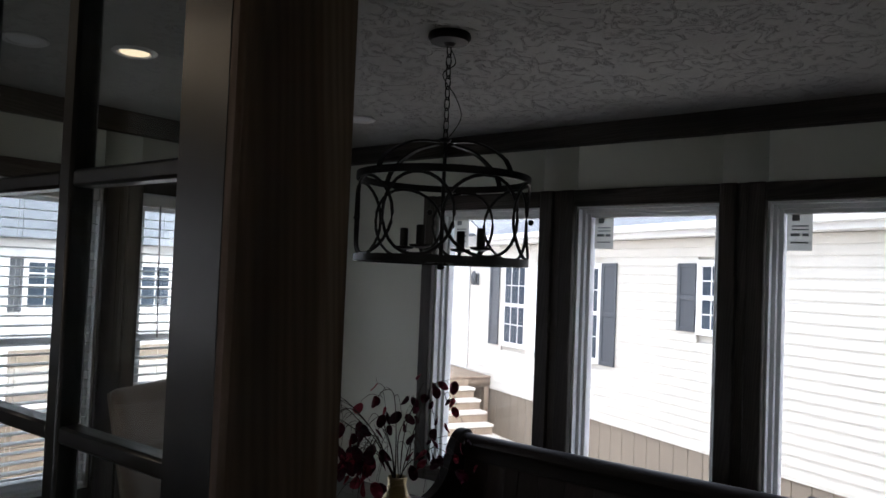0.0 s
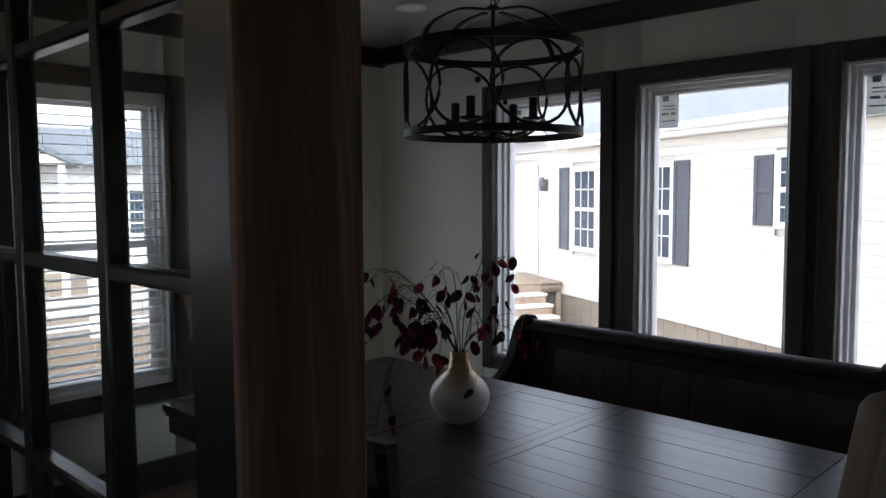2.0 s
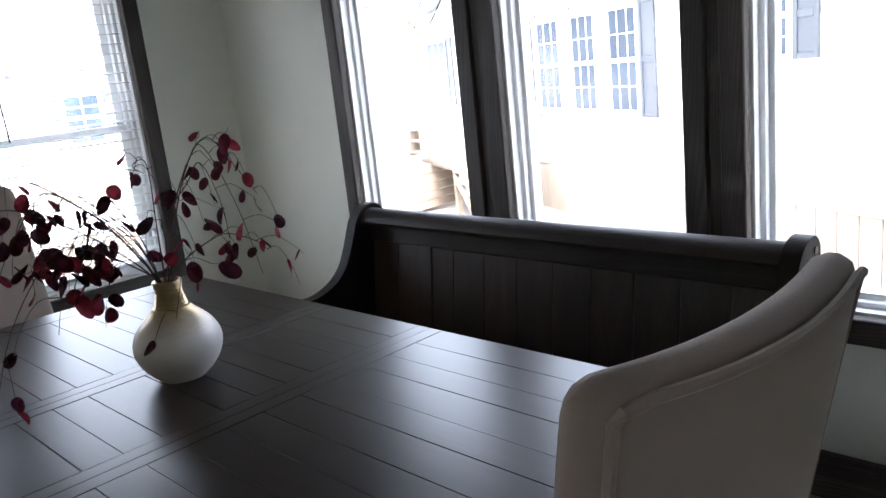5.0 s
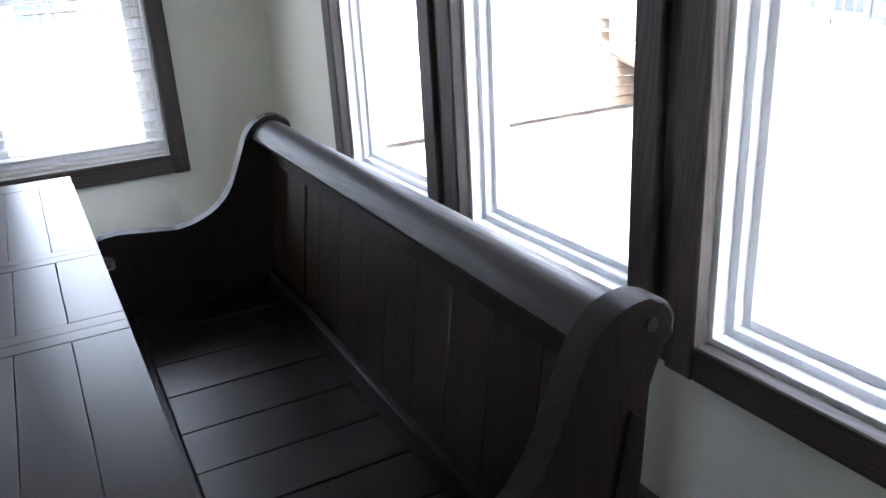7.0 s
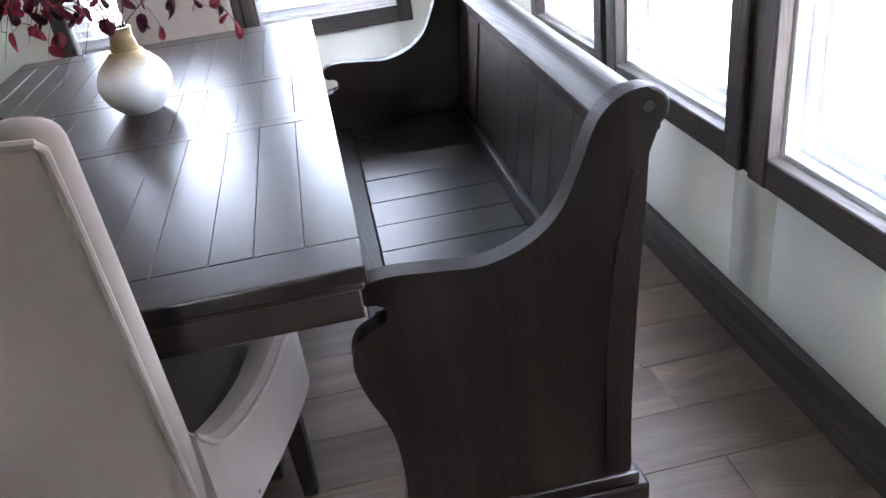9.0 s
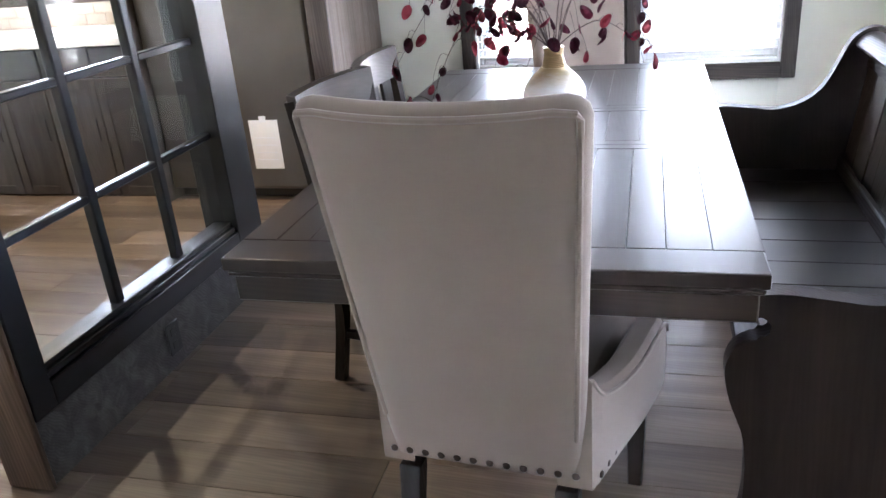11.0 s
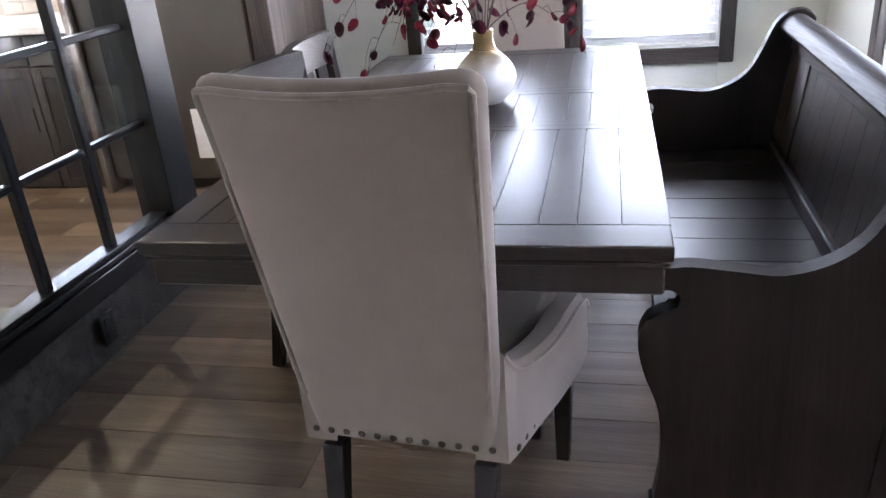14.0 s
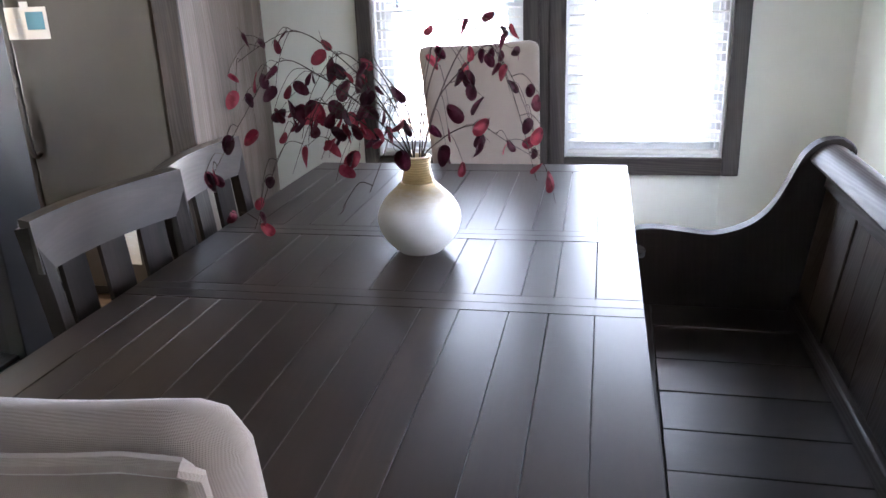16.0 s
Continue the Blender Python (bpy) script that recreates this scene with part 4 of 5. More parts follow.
# ---- slat-back side chairs ----
def side_chair(y, turn):
    c = thing("side_chair", (-0.985, y, 0), "dark espresso wooden slat-back chair pushed under the table", "chair", "wooden chairs along the divider side", turn=turn)
    W = 0.214
    for s in (-1, 1):
        pts = smooth_curve([(-0.16, s * (W - 0.02), 0.0), (-0.12, s * (W - 0.02), 0.25), (-0.115, s * (W - 0.015), 0.45), (-0.145, s * (W - 0.01), 0.7), (-0.175, s * W, 0.93)], 3)
        part("back_post", tube(bmesh.new(), pts, 0.02, 4, flat=(0.034, 0.034)), M_CHAIR, c)
        part("front_leg", boxbm(0.235, 0.27, s * (W - 0.02) - 0.018, s * (W - 0.02) + 0.018, 0, 0.43, bev=0.004), M_CHAIR, c)
    bm = bmesh.new()
    rows = []
    for k in range(13):
        u = -1 + k / 6
        bow = -0.032 * (1 - u * u)
        rows.append([bm.verts.new((px + bow, u * (W + 0.012), z)) for px, z in ((-0.168, 0.835), (-0.142, 0.835), (-0.152, 0.944), (-0.182, 0.947))])
    for a, b in zip(rows, rows[1:]):
        for q in range(4):
            bm.faces.new((a[q], a[(q + 1) % 4], b[(q + 1) % 4], b[q]))
    bm.faces.new(rows[0])
    bm.faces.new(rows[-1][::-1])
    bmesh.ops.bevel(bm, geom=[e for e in bm.edges if e.calc_face_angle(0) > 0.8], offset=0.004, segments=2, affect="EDGES")
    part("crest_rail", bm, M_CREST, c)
    for k, u in enumerate((-0.55, 0.0, 0.55)):
        bow = -0.028 * (1 - u * u)
        p0 = (-0.118 + bow * 0.5, u * W, 0.47)
        p1 = (-0.16 + bow, u * (W + 0.01), 0.86)
        part("back_slat", tube(bmesh.new(), [p0, ((p0[0] + p1[0]) / 2 - 0.008, (p0[1] + p1[1]) / 2, 0.67), p1], 0.02, 4, flat=(0.075, 0.012)), M_CHAIR, c)
    part("lower_back_rail", boxbm(-0.135, -0.112, -W + 0.02, W - 0.02, 0.46, 0.5, bev=0.004), M_CHAIR, c)
    part("seat", boxbm(-0.13, 0.29, -W, W, 0.43, 0.465, bev=0.01, seg=2), M_CHAIR, c)
    for x0, x1, y0, y1 in ((-0.11, 0.25, -W + 0.01, -W + 0.03), (-0.11, 0.25, W - 0.03, W - 0.01), (0.24, 0.262, -W + 0.03, W - 0.03)):
        part("seat_rail", boxbm(x0, x1, y0, y1, 0.37, 0.43, bev=0.002), M_CHAIR, c)
    for s in (-1, 1):
        part("stretcher", boxbm(-0.13, 0.25, s * (W - 0.02) - 0.009, s * (W - 0.02) + 0.009, 0.16, 0.19, bev=0.003), M_CHAIR, c)
    return c


side_chair(0.885, -9)
side_chair(1.335, 2)


# ---- vase with dried branches ----
VX, VY = -0.497, 1.117
vase = thing("vase", (VX, VY, TH), "round white ceramic vase with a ribbed gold neck on the table", "vase")
prof = [(0.001, 0.0), (0.045, 0.0), (0.052, 0.004), (0.07, 0.02), (0.088, 0.046), (0.0965, 0.075), (0.093, 0.1), (0.08, 0.124), (0.062, 0.143), (0.048, 0.156), (0.04, 0.166)]
pr = [(p.x, p.y) for p in smooth_curve([(a, b, 0) for a, b in prof], 6)]
pr = [(r + (0.0007 if k % 2 and z > 0.03 else 0.0), z) for k, (r, z) in enumerate(pr)]
bm = bmesh.new()
spun(bm, pr, 40)
part("body", bm, M_VASE_FADE, vase)
bm = bmesh.new()
neck = []
for k in range(29):
    z = 0.15 + k * 0.00268
    base = 0.0525 - (z - 0.15) * 1.3 if z < 0.16 else 0.039 - (z - 0.155) * 0.24 if z < 0.2 else 0.0282 + (z - 0.2) * 0.12
    neck.append((base + (0.0016 if k % 2 else -0.0004), z))
spun(bm, neck + [(0.024, 0.2255), (0.022, 0.2)], 32)
part("neck", bm, M_GOLD, vase, "ribbed gold neck")

branches = thing("dried_branches", (VX, VY, TH + 0.2), "arching dried twigs with burgundy round leaves in the vase", "dried flowers")
rng = random.Random(5)
bm = bmesh.new()
n = 14
rim = []
for k in range(n):
    a = 2 * math.pi * k / n
    rx, ry = 0.0125, 0.0185
    rim.append(bm.verts.new((rx * math.sin(a), 0.0195 - ry * math.cos(a), 0.002 * math.sin(2 * a) + 0.0015 * math.cos(a))))
cen = bm.verts.new((0, 0.0195, 0.003))
for k in range(n):
    bm.faces.new((rim[k], rim[(k + 1) % n], cen))
ext = bmesh.ops.solidify(bm, geom=list(bm.faces), thickness=0.0006)
LEAF = mesh_of("leaf", bm, M_LEAF, True)

# azimuth (degrees from +x), reach, height of the arch, height of the tip
STEMS = ((178, 0.52, 0.23, -0.03), (172, 0.46, 0.30, 0.23), (187, 0.40, 0.15, -0.15), (160, 0.34, 0.25, 0.04), (196, 0.28, 0.21, 0.0),
         (190, 0.22, 0.17, 0.02), (140, 0.28, 0.24, 0.08), (5, 0.27, 0.30, -0.04), (-18, 0.23, 0.32, 0.18), (28, 0.29, 0.26, 0.05),
         (-6, 0.26, 0.1, 0.03), (75, 0.14, 0.29, 0.25), (250, 0.17, 0.17, -0.02), (170, 0.16, 0.22, 0.12))
for az, reach, arch, tip in STEMS:
    a = radians(az)
    way = Vector((math.cos(a), math.sin(a), 0))
    side = Vector((-way.y, way.x, 0))
    spine = [way * 0.004 + Vector((0, 0, -0.1)), way * 0.012 + Vector((0, 0, 0.012))]
    for u, h in ((0.2, 0.52), (0.42, 0.88), (0.6, 1.0)):
        spine.append(way * reach * u + side * rng.uniform(-0.02, 0.02) + Vector((0, 0, arch * h + rng.uniform(-0.008, 0.008))))
    for u, h in ((0.82, 0.45), (1.0, 1.0)):
        spine.append(way * reach * u + side * rng.uniform(-0.025, 0.025) + Vector((0, 0, arch + (tip - arch) * h)))
    run = smooth_curve(spine, 5)
    part("stem", tube(bmesh.new(), run, [0.0021 * (1 - 0.72 * i / len(run)) for i in range(len(run))], 5), M_STEM, branches)
    count = max(6, int(reach * 27))
    for k in range(count):
        base = run[int((len(run) - 1) * (0.32 + 0.68 * (k + rng.random()) / count))]
        ta = a + rng.uniform(-1.3, 1.3)
        tl = rng.uniform(0.025, 0.085)
        out = Vector((math.cos(ta), math.sin(ta), 0)) * tl
        fall = rng.uniform(-0.085, 0.03)
        tr = smooth_curve([base, base + out * 0.5 + Vector((0, 0, 0.012 + fall * 0.15)), base + out + Vector((0, 0, fall * 0.7)), base + out * 1.25 + Vector((0, 0, fall * 1.35))], 3)
        part("twig", tube(bmesh.new(), tr, [0.001 * (1 - 0.65 * q / len(tr)) for q in range(len(tr))], 4), M_STEM, branches)
        for q in range(rng.choice((1, 1, 2))):
            p = tr[rng.randint(len(tr) // 2, len(tr) - 1)]
            sc = rng.uniform(0.85, 1.45)
            piece("leaf", LEAF, branches, p, (radians(-90 + rng.uniform(-45, 50)), radians(rng.uniform(-50, 50)), rng.uniform(0, 6.28)), (sc, sc, sc))


# ---- chandelier ----
CX, CY = -0.48, 0.99
chand = thing("chandelier", (CX, CY, CEIL), "black iron drum chandelier of interlaced rings hanging on a chain", "chandelier")


def cz(z):
    return z - CEIL


bm = bmesh.new()
spun(bm, [(0.066, -0.0005), (0.068, -0.012), (0.06, -0.026), (0.02, -0.03), (0.012, -0.04)], 32)
part("canopy", bm, M_IRON, chand)
links = 9
ztop, zbot = -0.035, cz(2.045)
step = (ztop - zbot) / links
for k in range(links):
    zc = ztop - (k + 0.5) * step
    pts = []
    for q in range(14):
        a = 2 * math.pi * q / 14
        u, w = 0.0095 * math.cos(a), (step * 0.64) * math.sin(a)
        pts.append((u, 0, zc + w) if k % 2 == 0 else (0, u, zc + w))
    part("chain_link", tube(bmesh.new(), pts, 0.0024, 6, closed=True), M_IRON, chand)
wire = smooth_curve([(0.0, 0.0, ztop), (0.02, -0.012, -0.09), (-0.012, 0.012, -0.13), (0.018, -0.02, -0.2), (0.035, -0.03, -0.265), (0.0, 0.0, zbot)], 5)
part("cord", tube(bmesh.new(), wire, 0.0016, 6), M_IRON, chand)
R = 0.272
ZT, ZB, ZL = cz(1.925), cz(1.672), cz(2.04)


def hoop(z, r, h, th):
    bm = bmesh.new()
    n = 56
    ringv = []
    for i in range(n):
        a = 2 * math.pi * i / n
        ringv.append([bm.verts.new((rr * math.cos(a), rr * math.sin(a), zz)) for rr, zz in ((r - th, z - h), (r, z - h), (r, z + h), (r - th, z + h))])
    for i in range(n):
        a, b = ringv[i], ringv[(i + 1) % n]
        for q in range(4):
            bm.faces.new((a[q], a[(q + 1) % 4], b[(q + 1) % 4], b[q]))
    return bm


part("upper_hoop", hoop(ZT, R, 0.011, 0.006), M_IRON, chand)
part("lower_hoop", hoop(ZB, R, 0.011, 0.006), M_IRON, chand)
nring = 8
for k in range(nring):
    a0 = 2 * math.pi * (k + 0.5) / nring
    half = 0.5 * 0.88 * (2 * math.pi / nring) * (1.22 if k % 2 else 1.0)
    pts = []
    for q in range(26):
        t = 2 * math.pi * q / 26
        a = a0 + half * 1.18 * math.cos(t)
        rr = R - 0.004 - (0.006 if k % 2 else 0.0)
        pts.append((rr * math.cos(a), rr * math.sin(a), (ZT + ZB) / 2 + (ZT - ZB - 0.02) / 2 * math.sin(t)))
    part("side_ring", tube(bmesh.new(), pts, 0.0052, 6, closed=True), M_IRON, chand)
for k in range(4):
    a = math.pi / 2 * k + 1.47
    pts = smooth_curve([(R * math.cos(a), R * math.sin(a), ZT), (0.24 * math.cos(a), 0.24 * math.sin(a), ZT + 0.05), (0.14 * math.cos(a), 0.14 * math.sin(a), ZL - 0.014), (0.03 * math.cos(a), 0.03 * math.sin(a), ZL)], 5)
    part("strap", tube(bmesh.new(), pts, 0.01, 4, flat=(0.017, 0.006)), M_IRON, chand)
bm = bmesh.new()
spun(bm, [(0.008, ZB - 0.028), (0.014, ZB - 0.02), (0.006, ZB - 0.01), (0.02, ZB), (0.035, ZB + 0.006), (0.007, ZB + 0.014), (0.006, ZL), (0.018, ZL + 0.004), (0.02, ZL + 0.012), (0.004, ZL + 0.02)], 18)
part("centre_rod", bm, M_IRON, chand)
for k in range(4):
    a = math.pi / 2 * k + 0.2
    rc = 0.135
    pts = smooth_curve([(0.01 * math.cos(a), 0.01 * math.sin(a), ZB + 0.012), (0.06 * math.cos(a), 0.06 * math.sin(a), ZB - 0.006), (0.11 * math.cos(a), 0.11 * math.sin(a), ZB + 0.004), (rc * math.cos(a), rc * math.sin(a), ZB + 0.035)], 5)
    arm = part("arm", tube(bmesh.new(), pts, 0.0055, 8), M_IRON, chand)
    c = (rc * math.cos(a), rc * math.sin(a))
    bm = bmesh.new()
    spun(bm, [(0.004, ZB + 0.03), (0.03, ZB + 0.036), (0.034, ZB + 0.043), (0.012, ZB + 0.044)], 20, c)
    part("candle_cup", bm, M_IRON, arm)
    bm = bmesh.new()
    spun(bm, [(0.0135, ZB + 0.043), (0.0135, ZB + 0.1), (0.01, ZB + 0.102), (0.009, ZB + 0.094)], 18, c)
    part("candle_sleeve", bm, M_IRON, arm)
for k in range(4):
    a = math.pi / 2 * k + 0.55
    bm = bmesh.new()
    r = bmesh.ops.create_uvsphere(bm, u_segments=10, v_segments=8, radius=0.009)
    for v in bm.verts:
        v.co += Vector((R * math.cos(a) * 1.01, R * math.sin(a) * 1.01, (ZT + ZB) / 2))
    part("rivet", bm, M_IRON, chand)


# ---- fridge and its surround ----
fridge = thing("fridge", (-2.36, 2.76, 0), "tall stainless steel refrigerator with paper taped to it", "fridge")
part("body", boxbm(-0.48, 0.48, -0.29, 0.36, 0.06, 1.725, bev=0.008), M_DARKPLASTIC, fridge, "dark grey cabinet")
part("grille", boxbm(-0.46, 0.46, -0.3, -0.24, 0.01, 0.06, bev=0.004), M_DARKPLASTIC, fridge)
for x0, x1, xh in ((-0.48, -0.213, -0.25), (-0.207, 0.48, -0.17)):
    d = part("door", boxbm(x0, x1, -0.36, -0.295, 0.07, 1.73, bev=0.018, seg=4), M_STEEL, fridge)
    part("handle", tube(bmesh.new(), smooth_curve([(xh, -0.36, 0.7), (xh, -0.405, 0.73), (xh, -0.415, 1.1), (xh, -0.405, 1.47), (xh, -0.36, 1.5)], 4), 0.011, 10), M_STEEL, d)


def taped_paper(name, place, w, h, tint, label):
    p = thing(name, place, label, "paper")
    part("sheet", boxbm(-w / 2, w / 2, -0.0015, 0.0, 0, h), M_PAPER, p, smooth=False)
    if tint:
        part("blue_block", boxbm(0.0, w * 0.42, -0.003, -0.002, h * 0.3, h * 0.85), M_BLUE, p, smooth=False)
    for k in range(4):
        z = h * (0.18 + 0.15 * k)
        part("print_bar", boxbm(-w * 0.4, -w * 0.05 if tint else w * 0.35, -0.003, -0.002, z, z + h * 0.02), M_VINYL, p, smooth=False)
    part("tape", boxbm(-0.02, 0.02, -0.0025, -0.001, h - 0.012, h + 0.022), M_VINYL, p, smooth=False)
    return p


taped_paper("taped_sheet", (-2.205, 2.3985, 0.19), 0.17, 0.27, False, "white sheet taped low on the fridge door")
taped_paper("taped_label", (-2.46, 2.3985, 1.19), 0.2, 0.13, True, "white and blue leaflet taped on the fridge door")

panel = solid("wall_panel", boxbm(-1.835, -1.745, 2.36, NY, 0, 2.275, bev=0.003), M_PANELWOOD, "taupe wood panel wall beside the fridge", "wall", kind="structure")
bm = boxbm(-1.845, -1.735, 2.345, 2.36, 0, 2.275, bev=0.003)
solid("panel_edge_board", bm, M_TRIM_Z, "dark stained edge board of the fridge panel", "trim", kind="structure")
solid("wall_panel", boxbm(-2.885, -2.85, 2.36, NY, 0, 2.275, bev=0.003), M_PANELWOOD, "taupe wood panel between fridge and counter", "wall", kind="structure")


def cabinet(name, x0, x1, y0, y1, z0, z1, doors, label, face=-1, drawers=0):
    c = thing(name, ((x0 + x1) / 2, (y0 + y1) / 2, z0), label, "cabinet", "kitchen cabinets")
    hx, hy, h = (x1 - x0) / 2, (y1 - y0) / 2, z1 - z0
    part("body", boxbm(-hx, hx, -hy + 0.02, hy, 0, h, bev=0.002), M_CAB, c)
    w = 2 * hx / doors
    dtop = h - 0.01 - (0.17 if drawers else 0)
    for k in range(doors):
        a = -hx + k * w
        bm = boxbm(a + 0.004, a + w - 0.004, -hy, -hy + 0.02, 0.01, dtop, bev=0.003)
        d = part("door", bm, M_CAB, c)
        part("door_frame", ring(bmesh.new(), "y", a + 0.004, a + w - 0.004, 0.01, dtop, 0.055, -hy - 0.007, -hy - 0.0005, bev=0.002), M_CAB, d)
        part("handle", tube(bmesh.new(), [(a + w - 0.03, -hy - 0.03, dtop * 0.5), (a + w - 0.03, -hy - 0.03, dtop * 0.5 + 0.13)], 0.005, 8), M_DARKPLASTIC, d)
        if drawers:
            part("drawer", boxbm(a + 0.004, a + w - 0.004, -hy, -hy + 0.02, dtop + 0.01, h - 0.008, bev=0.003), M_CAB, c)
    return c


cabinet("wall_cabinet", -2.845, -1.85, 2.52, NY, 1.80, 2.275, 2, "dark cabinet over the fridge")
x = -2.89
for k in range(3):
    cabinet("base_cabinet", x - 0.69, x - 0.004, 2.46, NY - 0.02, 0.0, 0.88, 2, "dark shaker base cabinet under the white counter", drawers=1)
    x -= 0.69
solid("worktop", boxbm(-4.96, -2.887, 2.42, NY - 0.012, 0.881, 0.921, bev=0.004), M_COUNTER, "white quartz worktop along the kitchen wall", "worktop", kind="")
tiles = new("backsplash", soften(mesh_of("backsplash", boxbm(-6.3, -2.887, NY - 0.008, NY - 0.001, 0.921, 1.13), M_SPLASH)))
tagged(tiles, "beige tiled backsplash behind the counter", "backsplash", kind="structure")
tm = mesh_of("tile", boxbm(-0.073, 0.073, -0.0045, 0.0, -0.033, 0.033, bev=0.0015), M_SPLASH)
for r in range(3):
    for k in range(22):
        piece("tile", tm, tiles, (-6.2 + k * 0.15 + (0.075 if r % 2 else 0), NY - 0.008, 0.958 + r * 0.07))

stove = thing("range", (-5.32, 2.78, 0), "stainless kitchen range with blue protective film", "stove")
part("body", boxbm(-0.38, 0.38, -0.3, 0.34, 0.08, 0.9, bev=0.004), M_STEEL, stove)
part("cooktop", boxbm(-0.38, 0.38, -0.33, 0.34, 0.9, 0.925, bev=0.004), M_DARKPLASTIC, stove)
part("oven_door", boxbm(-0.37, 0.37, -0.34, -0.3, 0.2, 0.72, bev=0.006), M_DARKPLASTIC, stove)
part("film", boxbm(-0.37, 0.37, -0.344, -0.34, 0.74, 0.88), M_BLUE, stove, "blue protective film", smooth=False)
part("handle", tube(bmesh.new(), [(-0.33, -0.38, 0.68), (0.33, -0.38, 0.68)], 0.012, 10), M_STEEL, stove)

hood = thing("range_hood", (-5.32, 2.9, 1.45), "white tapered range hood over the kitchen range", "range hood")
bm = bmesh.new()
levels = []
for hx, y0, z in ((0.38, -0.25, 0.0), (0.38, -0.25, 0.055), (0.27, -0.14, 0.24), (0.16, -0.05, 0.4)):
    levels.append([bm.verts.new(p) for p in ((-hx, y0, z), (hx, y0, z), (hx, 0.25, z), (-hx, 0.25, z))])
for lo, hi in zip(levels, levels[1:]):
    for q in range(4):
        bm.faces.new((lo[q], lo[(q + 1) % 4], hi[(q + 1) % 4], hi[q]))
bm.faces.new(levels[0][::-1])
bm.faces.new(levels[-1])
bmesh.ops.bevel(bm, geom=list(bm.edges), offset=0.006, segments=2, affect="EDGES")
part("canopy", bm, M_VINYL, hood)
part("chimney", boxbm(-0.15, 0.15, -0.04, 0.25, 0.4, CEIL - 1.452, bev=0.004), M_VINYL, hood)
part("filter", boxbm(-0.3, 0.3, -0.18, 0.2, -0.012, 0.0, bev=0.003), M_STEEL, hood, "brushed metal filter")

island = thing("kitchen_island", (-4.35, 1.2, 0), "dark kitchen island with a white top and a built-in appliance", "island")
part("body", boxbm(-0.92, 0.92, -0.28, 0.28, 0.09, 0.88, bev=0.003), M_CAB, island)
part("toe_kick", boxbm(-0.88, 0.88, -0.24, 0.24, 0.0, 0.09), M_DARKPLASTIC, island)
part("top", boxbm(-0.95, 0.95, -0.31, 0.31, 0.881, 0.921, bev=0.004), M_COUNTER, island)
ap = part("appliance", boxbm(0.92, 0.945, -0.25, 0.25, 0.48, 0.8, bev=0.004), M_DARKPLASTIC, island, "black built-in microwave drawer")
part("front_trim", ring(bmesh.new(), "x", -0.25, 0.25, 0.48, 0.8, 0.03, 0.945, 0.95), M_VINYL, ap)
part("handle", tube(bmesh.new(), [(0.985, -0.2, 0.46), (0.985, 0.2, 0.46)], 0.008, 8), M_STEEL, ap)
part("tape", boxbm(0.9505, 0.952, 0.06, 0.075, 0.49, 0.79), M_VINYL, ap, "strip of pale packing tape", smooth=False)
part("end_panel", boxbm(0.921, 0.935, -0.26, 0.26, 0.12, 0.42, bev=0.004), M_CAB, island)


# ---- outdoors: ground ----
GZ = -1.1
solid("ground", boxbm(-700, 700, -700, 700, GZ - 0.5, GZ), M_GROUND, "pale gravel yard between the homes", "ground")

# ---- neighbouring home beyond the tall windows ----
HD = Vector((0.44, 0.9)).normalized()
HA = math.degrees(math.atan2(HD.y, HD.x))
house = thing("neighbour_house", (6.79, 2.77, GZ), "cream vinyl-sided mobile home with slate shutters and grey shingles", "house", turn=HA)
# local axes: x along the wall, y away behind it (the face is at y = 0), z from the ground


def hz(z):
    return z - GZ


def hbox(u0, u1, d0, d1, z0, z1, bev=0.0):
    """d is the depth in front (towards the viewer) of the wall's face."""
    return boxbm(u0, u1, *sorted((-F * d0, -F * d1)), hz(z0), hz(z1), bev=bev)


F = -1.0  # the face looks to local +y
part("wall", hbox(-9, 17, -5.0, -0.03, -0.34, 2.24), M_SIDING, house)
HWIN = ((2.07, 2.74, 0.52, 1.86), (3.07, 3.73, 0.52, 1.86), (4.08, 4.8, 0.52, 1.86), (-0.44, 0.09, 1.10, 1.90), (8.9, 10.05, 0.5, 1.86), (-5.2, -4.1, 0.52, 1.86))
DOOR = (6.15, 7.12, -0.02, 2.02)
course = 0.1145
z = -0.3
rows_done = 0
lap_cache = {}
while z < 2.2:
    zt = min(z + course, 2.22)
    spans = [(-9.0, 17.0)]
    for a, b, c, d in HWIN + (DOOR,):
        if zt > c - 0.05 and z < d + 0.05:
            cut = []
            for s, e in spans:
                if b + 0.05 <= s or a - 0.05 >= e:
                    cut.append((s, e))
                else:
                    if a - 0.05 > s:
                        cut.append((s, a - 0.05))
                    if b + 0.05 < e:
                        cut.append((b + 0.05, e))
            spans = cut
    for s, e in spans:
        bm = slab(bmesh.new(), [(0.0, hz(z)), (0.016, hz(z)), (0.016, hz(z) + 0.008), (0.003, hz(zt)), (0.0, hz(zt))], "x", s, e)
        part("siding_board", bm, M_SIDING, house, smooth=False)
    z += course
u = -9.0
while u < 17:
    part("skirt_panel", hbox(u + 0.003, u + 0.245, -0.03, -0.008, -1.1, -0.31, bev=0.003), M_SKIRT, house, smooth=False)
    u += 0.25
part("skirt_cap", hbox(-9, 17, -0.02, 0.016, -0.33, -0.295), M_SIDING, house, smooth=False)
part("fascia", hbox(-9.2, 5.2, 0.2, 0.24, 2.23, 2.39, 0.004), M_WHITE, house)
part("soffit", hbox(-9.2, 5.2, -0.03, 0.2, 2.23, 2.25), M_WHITE, house)
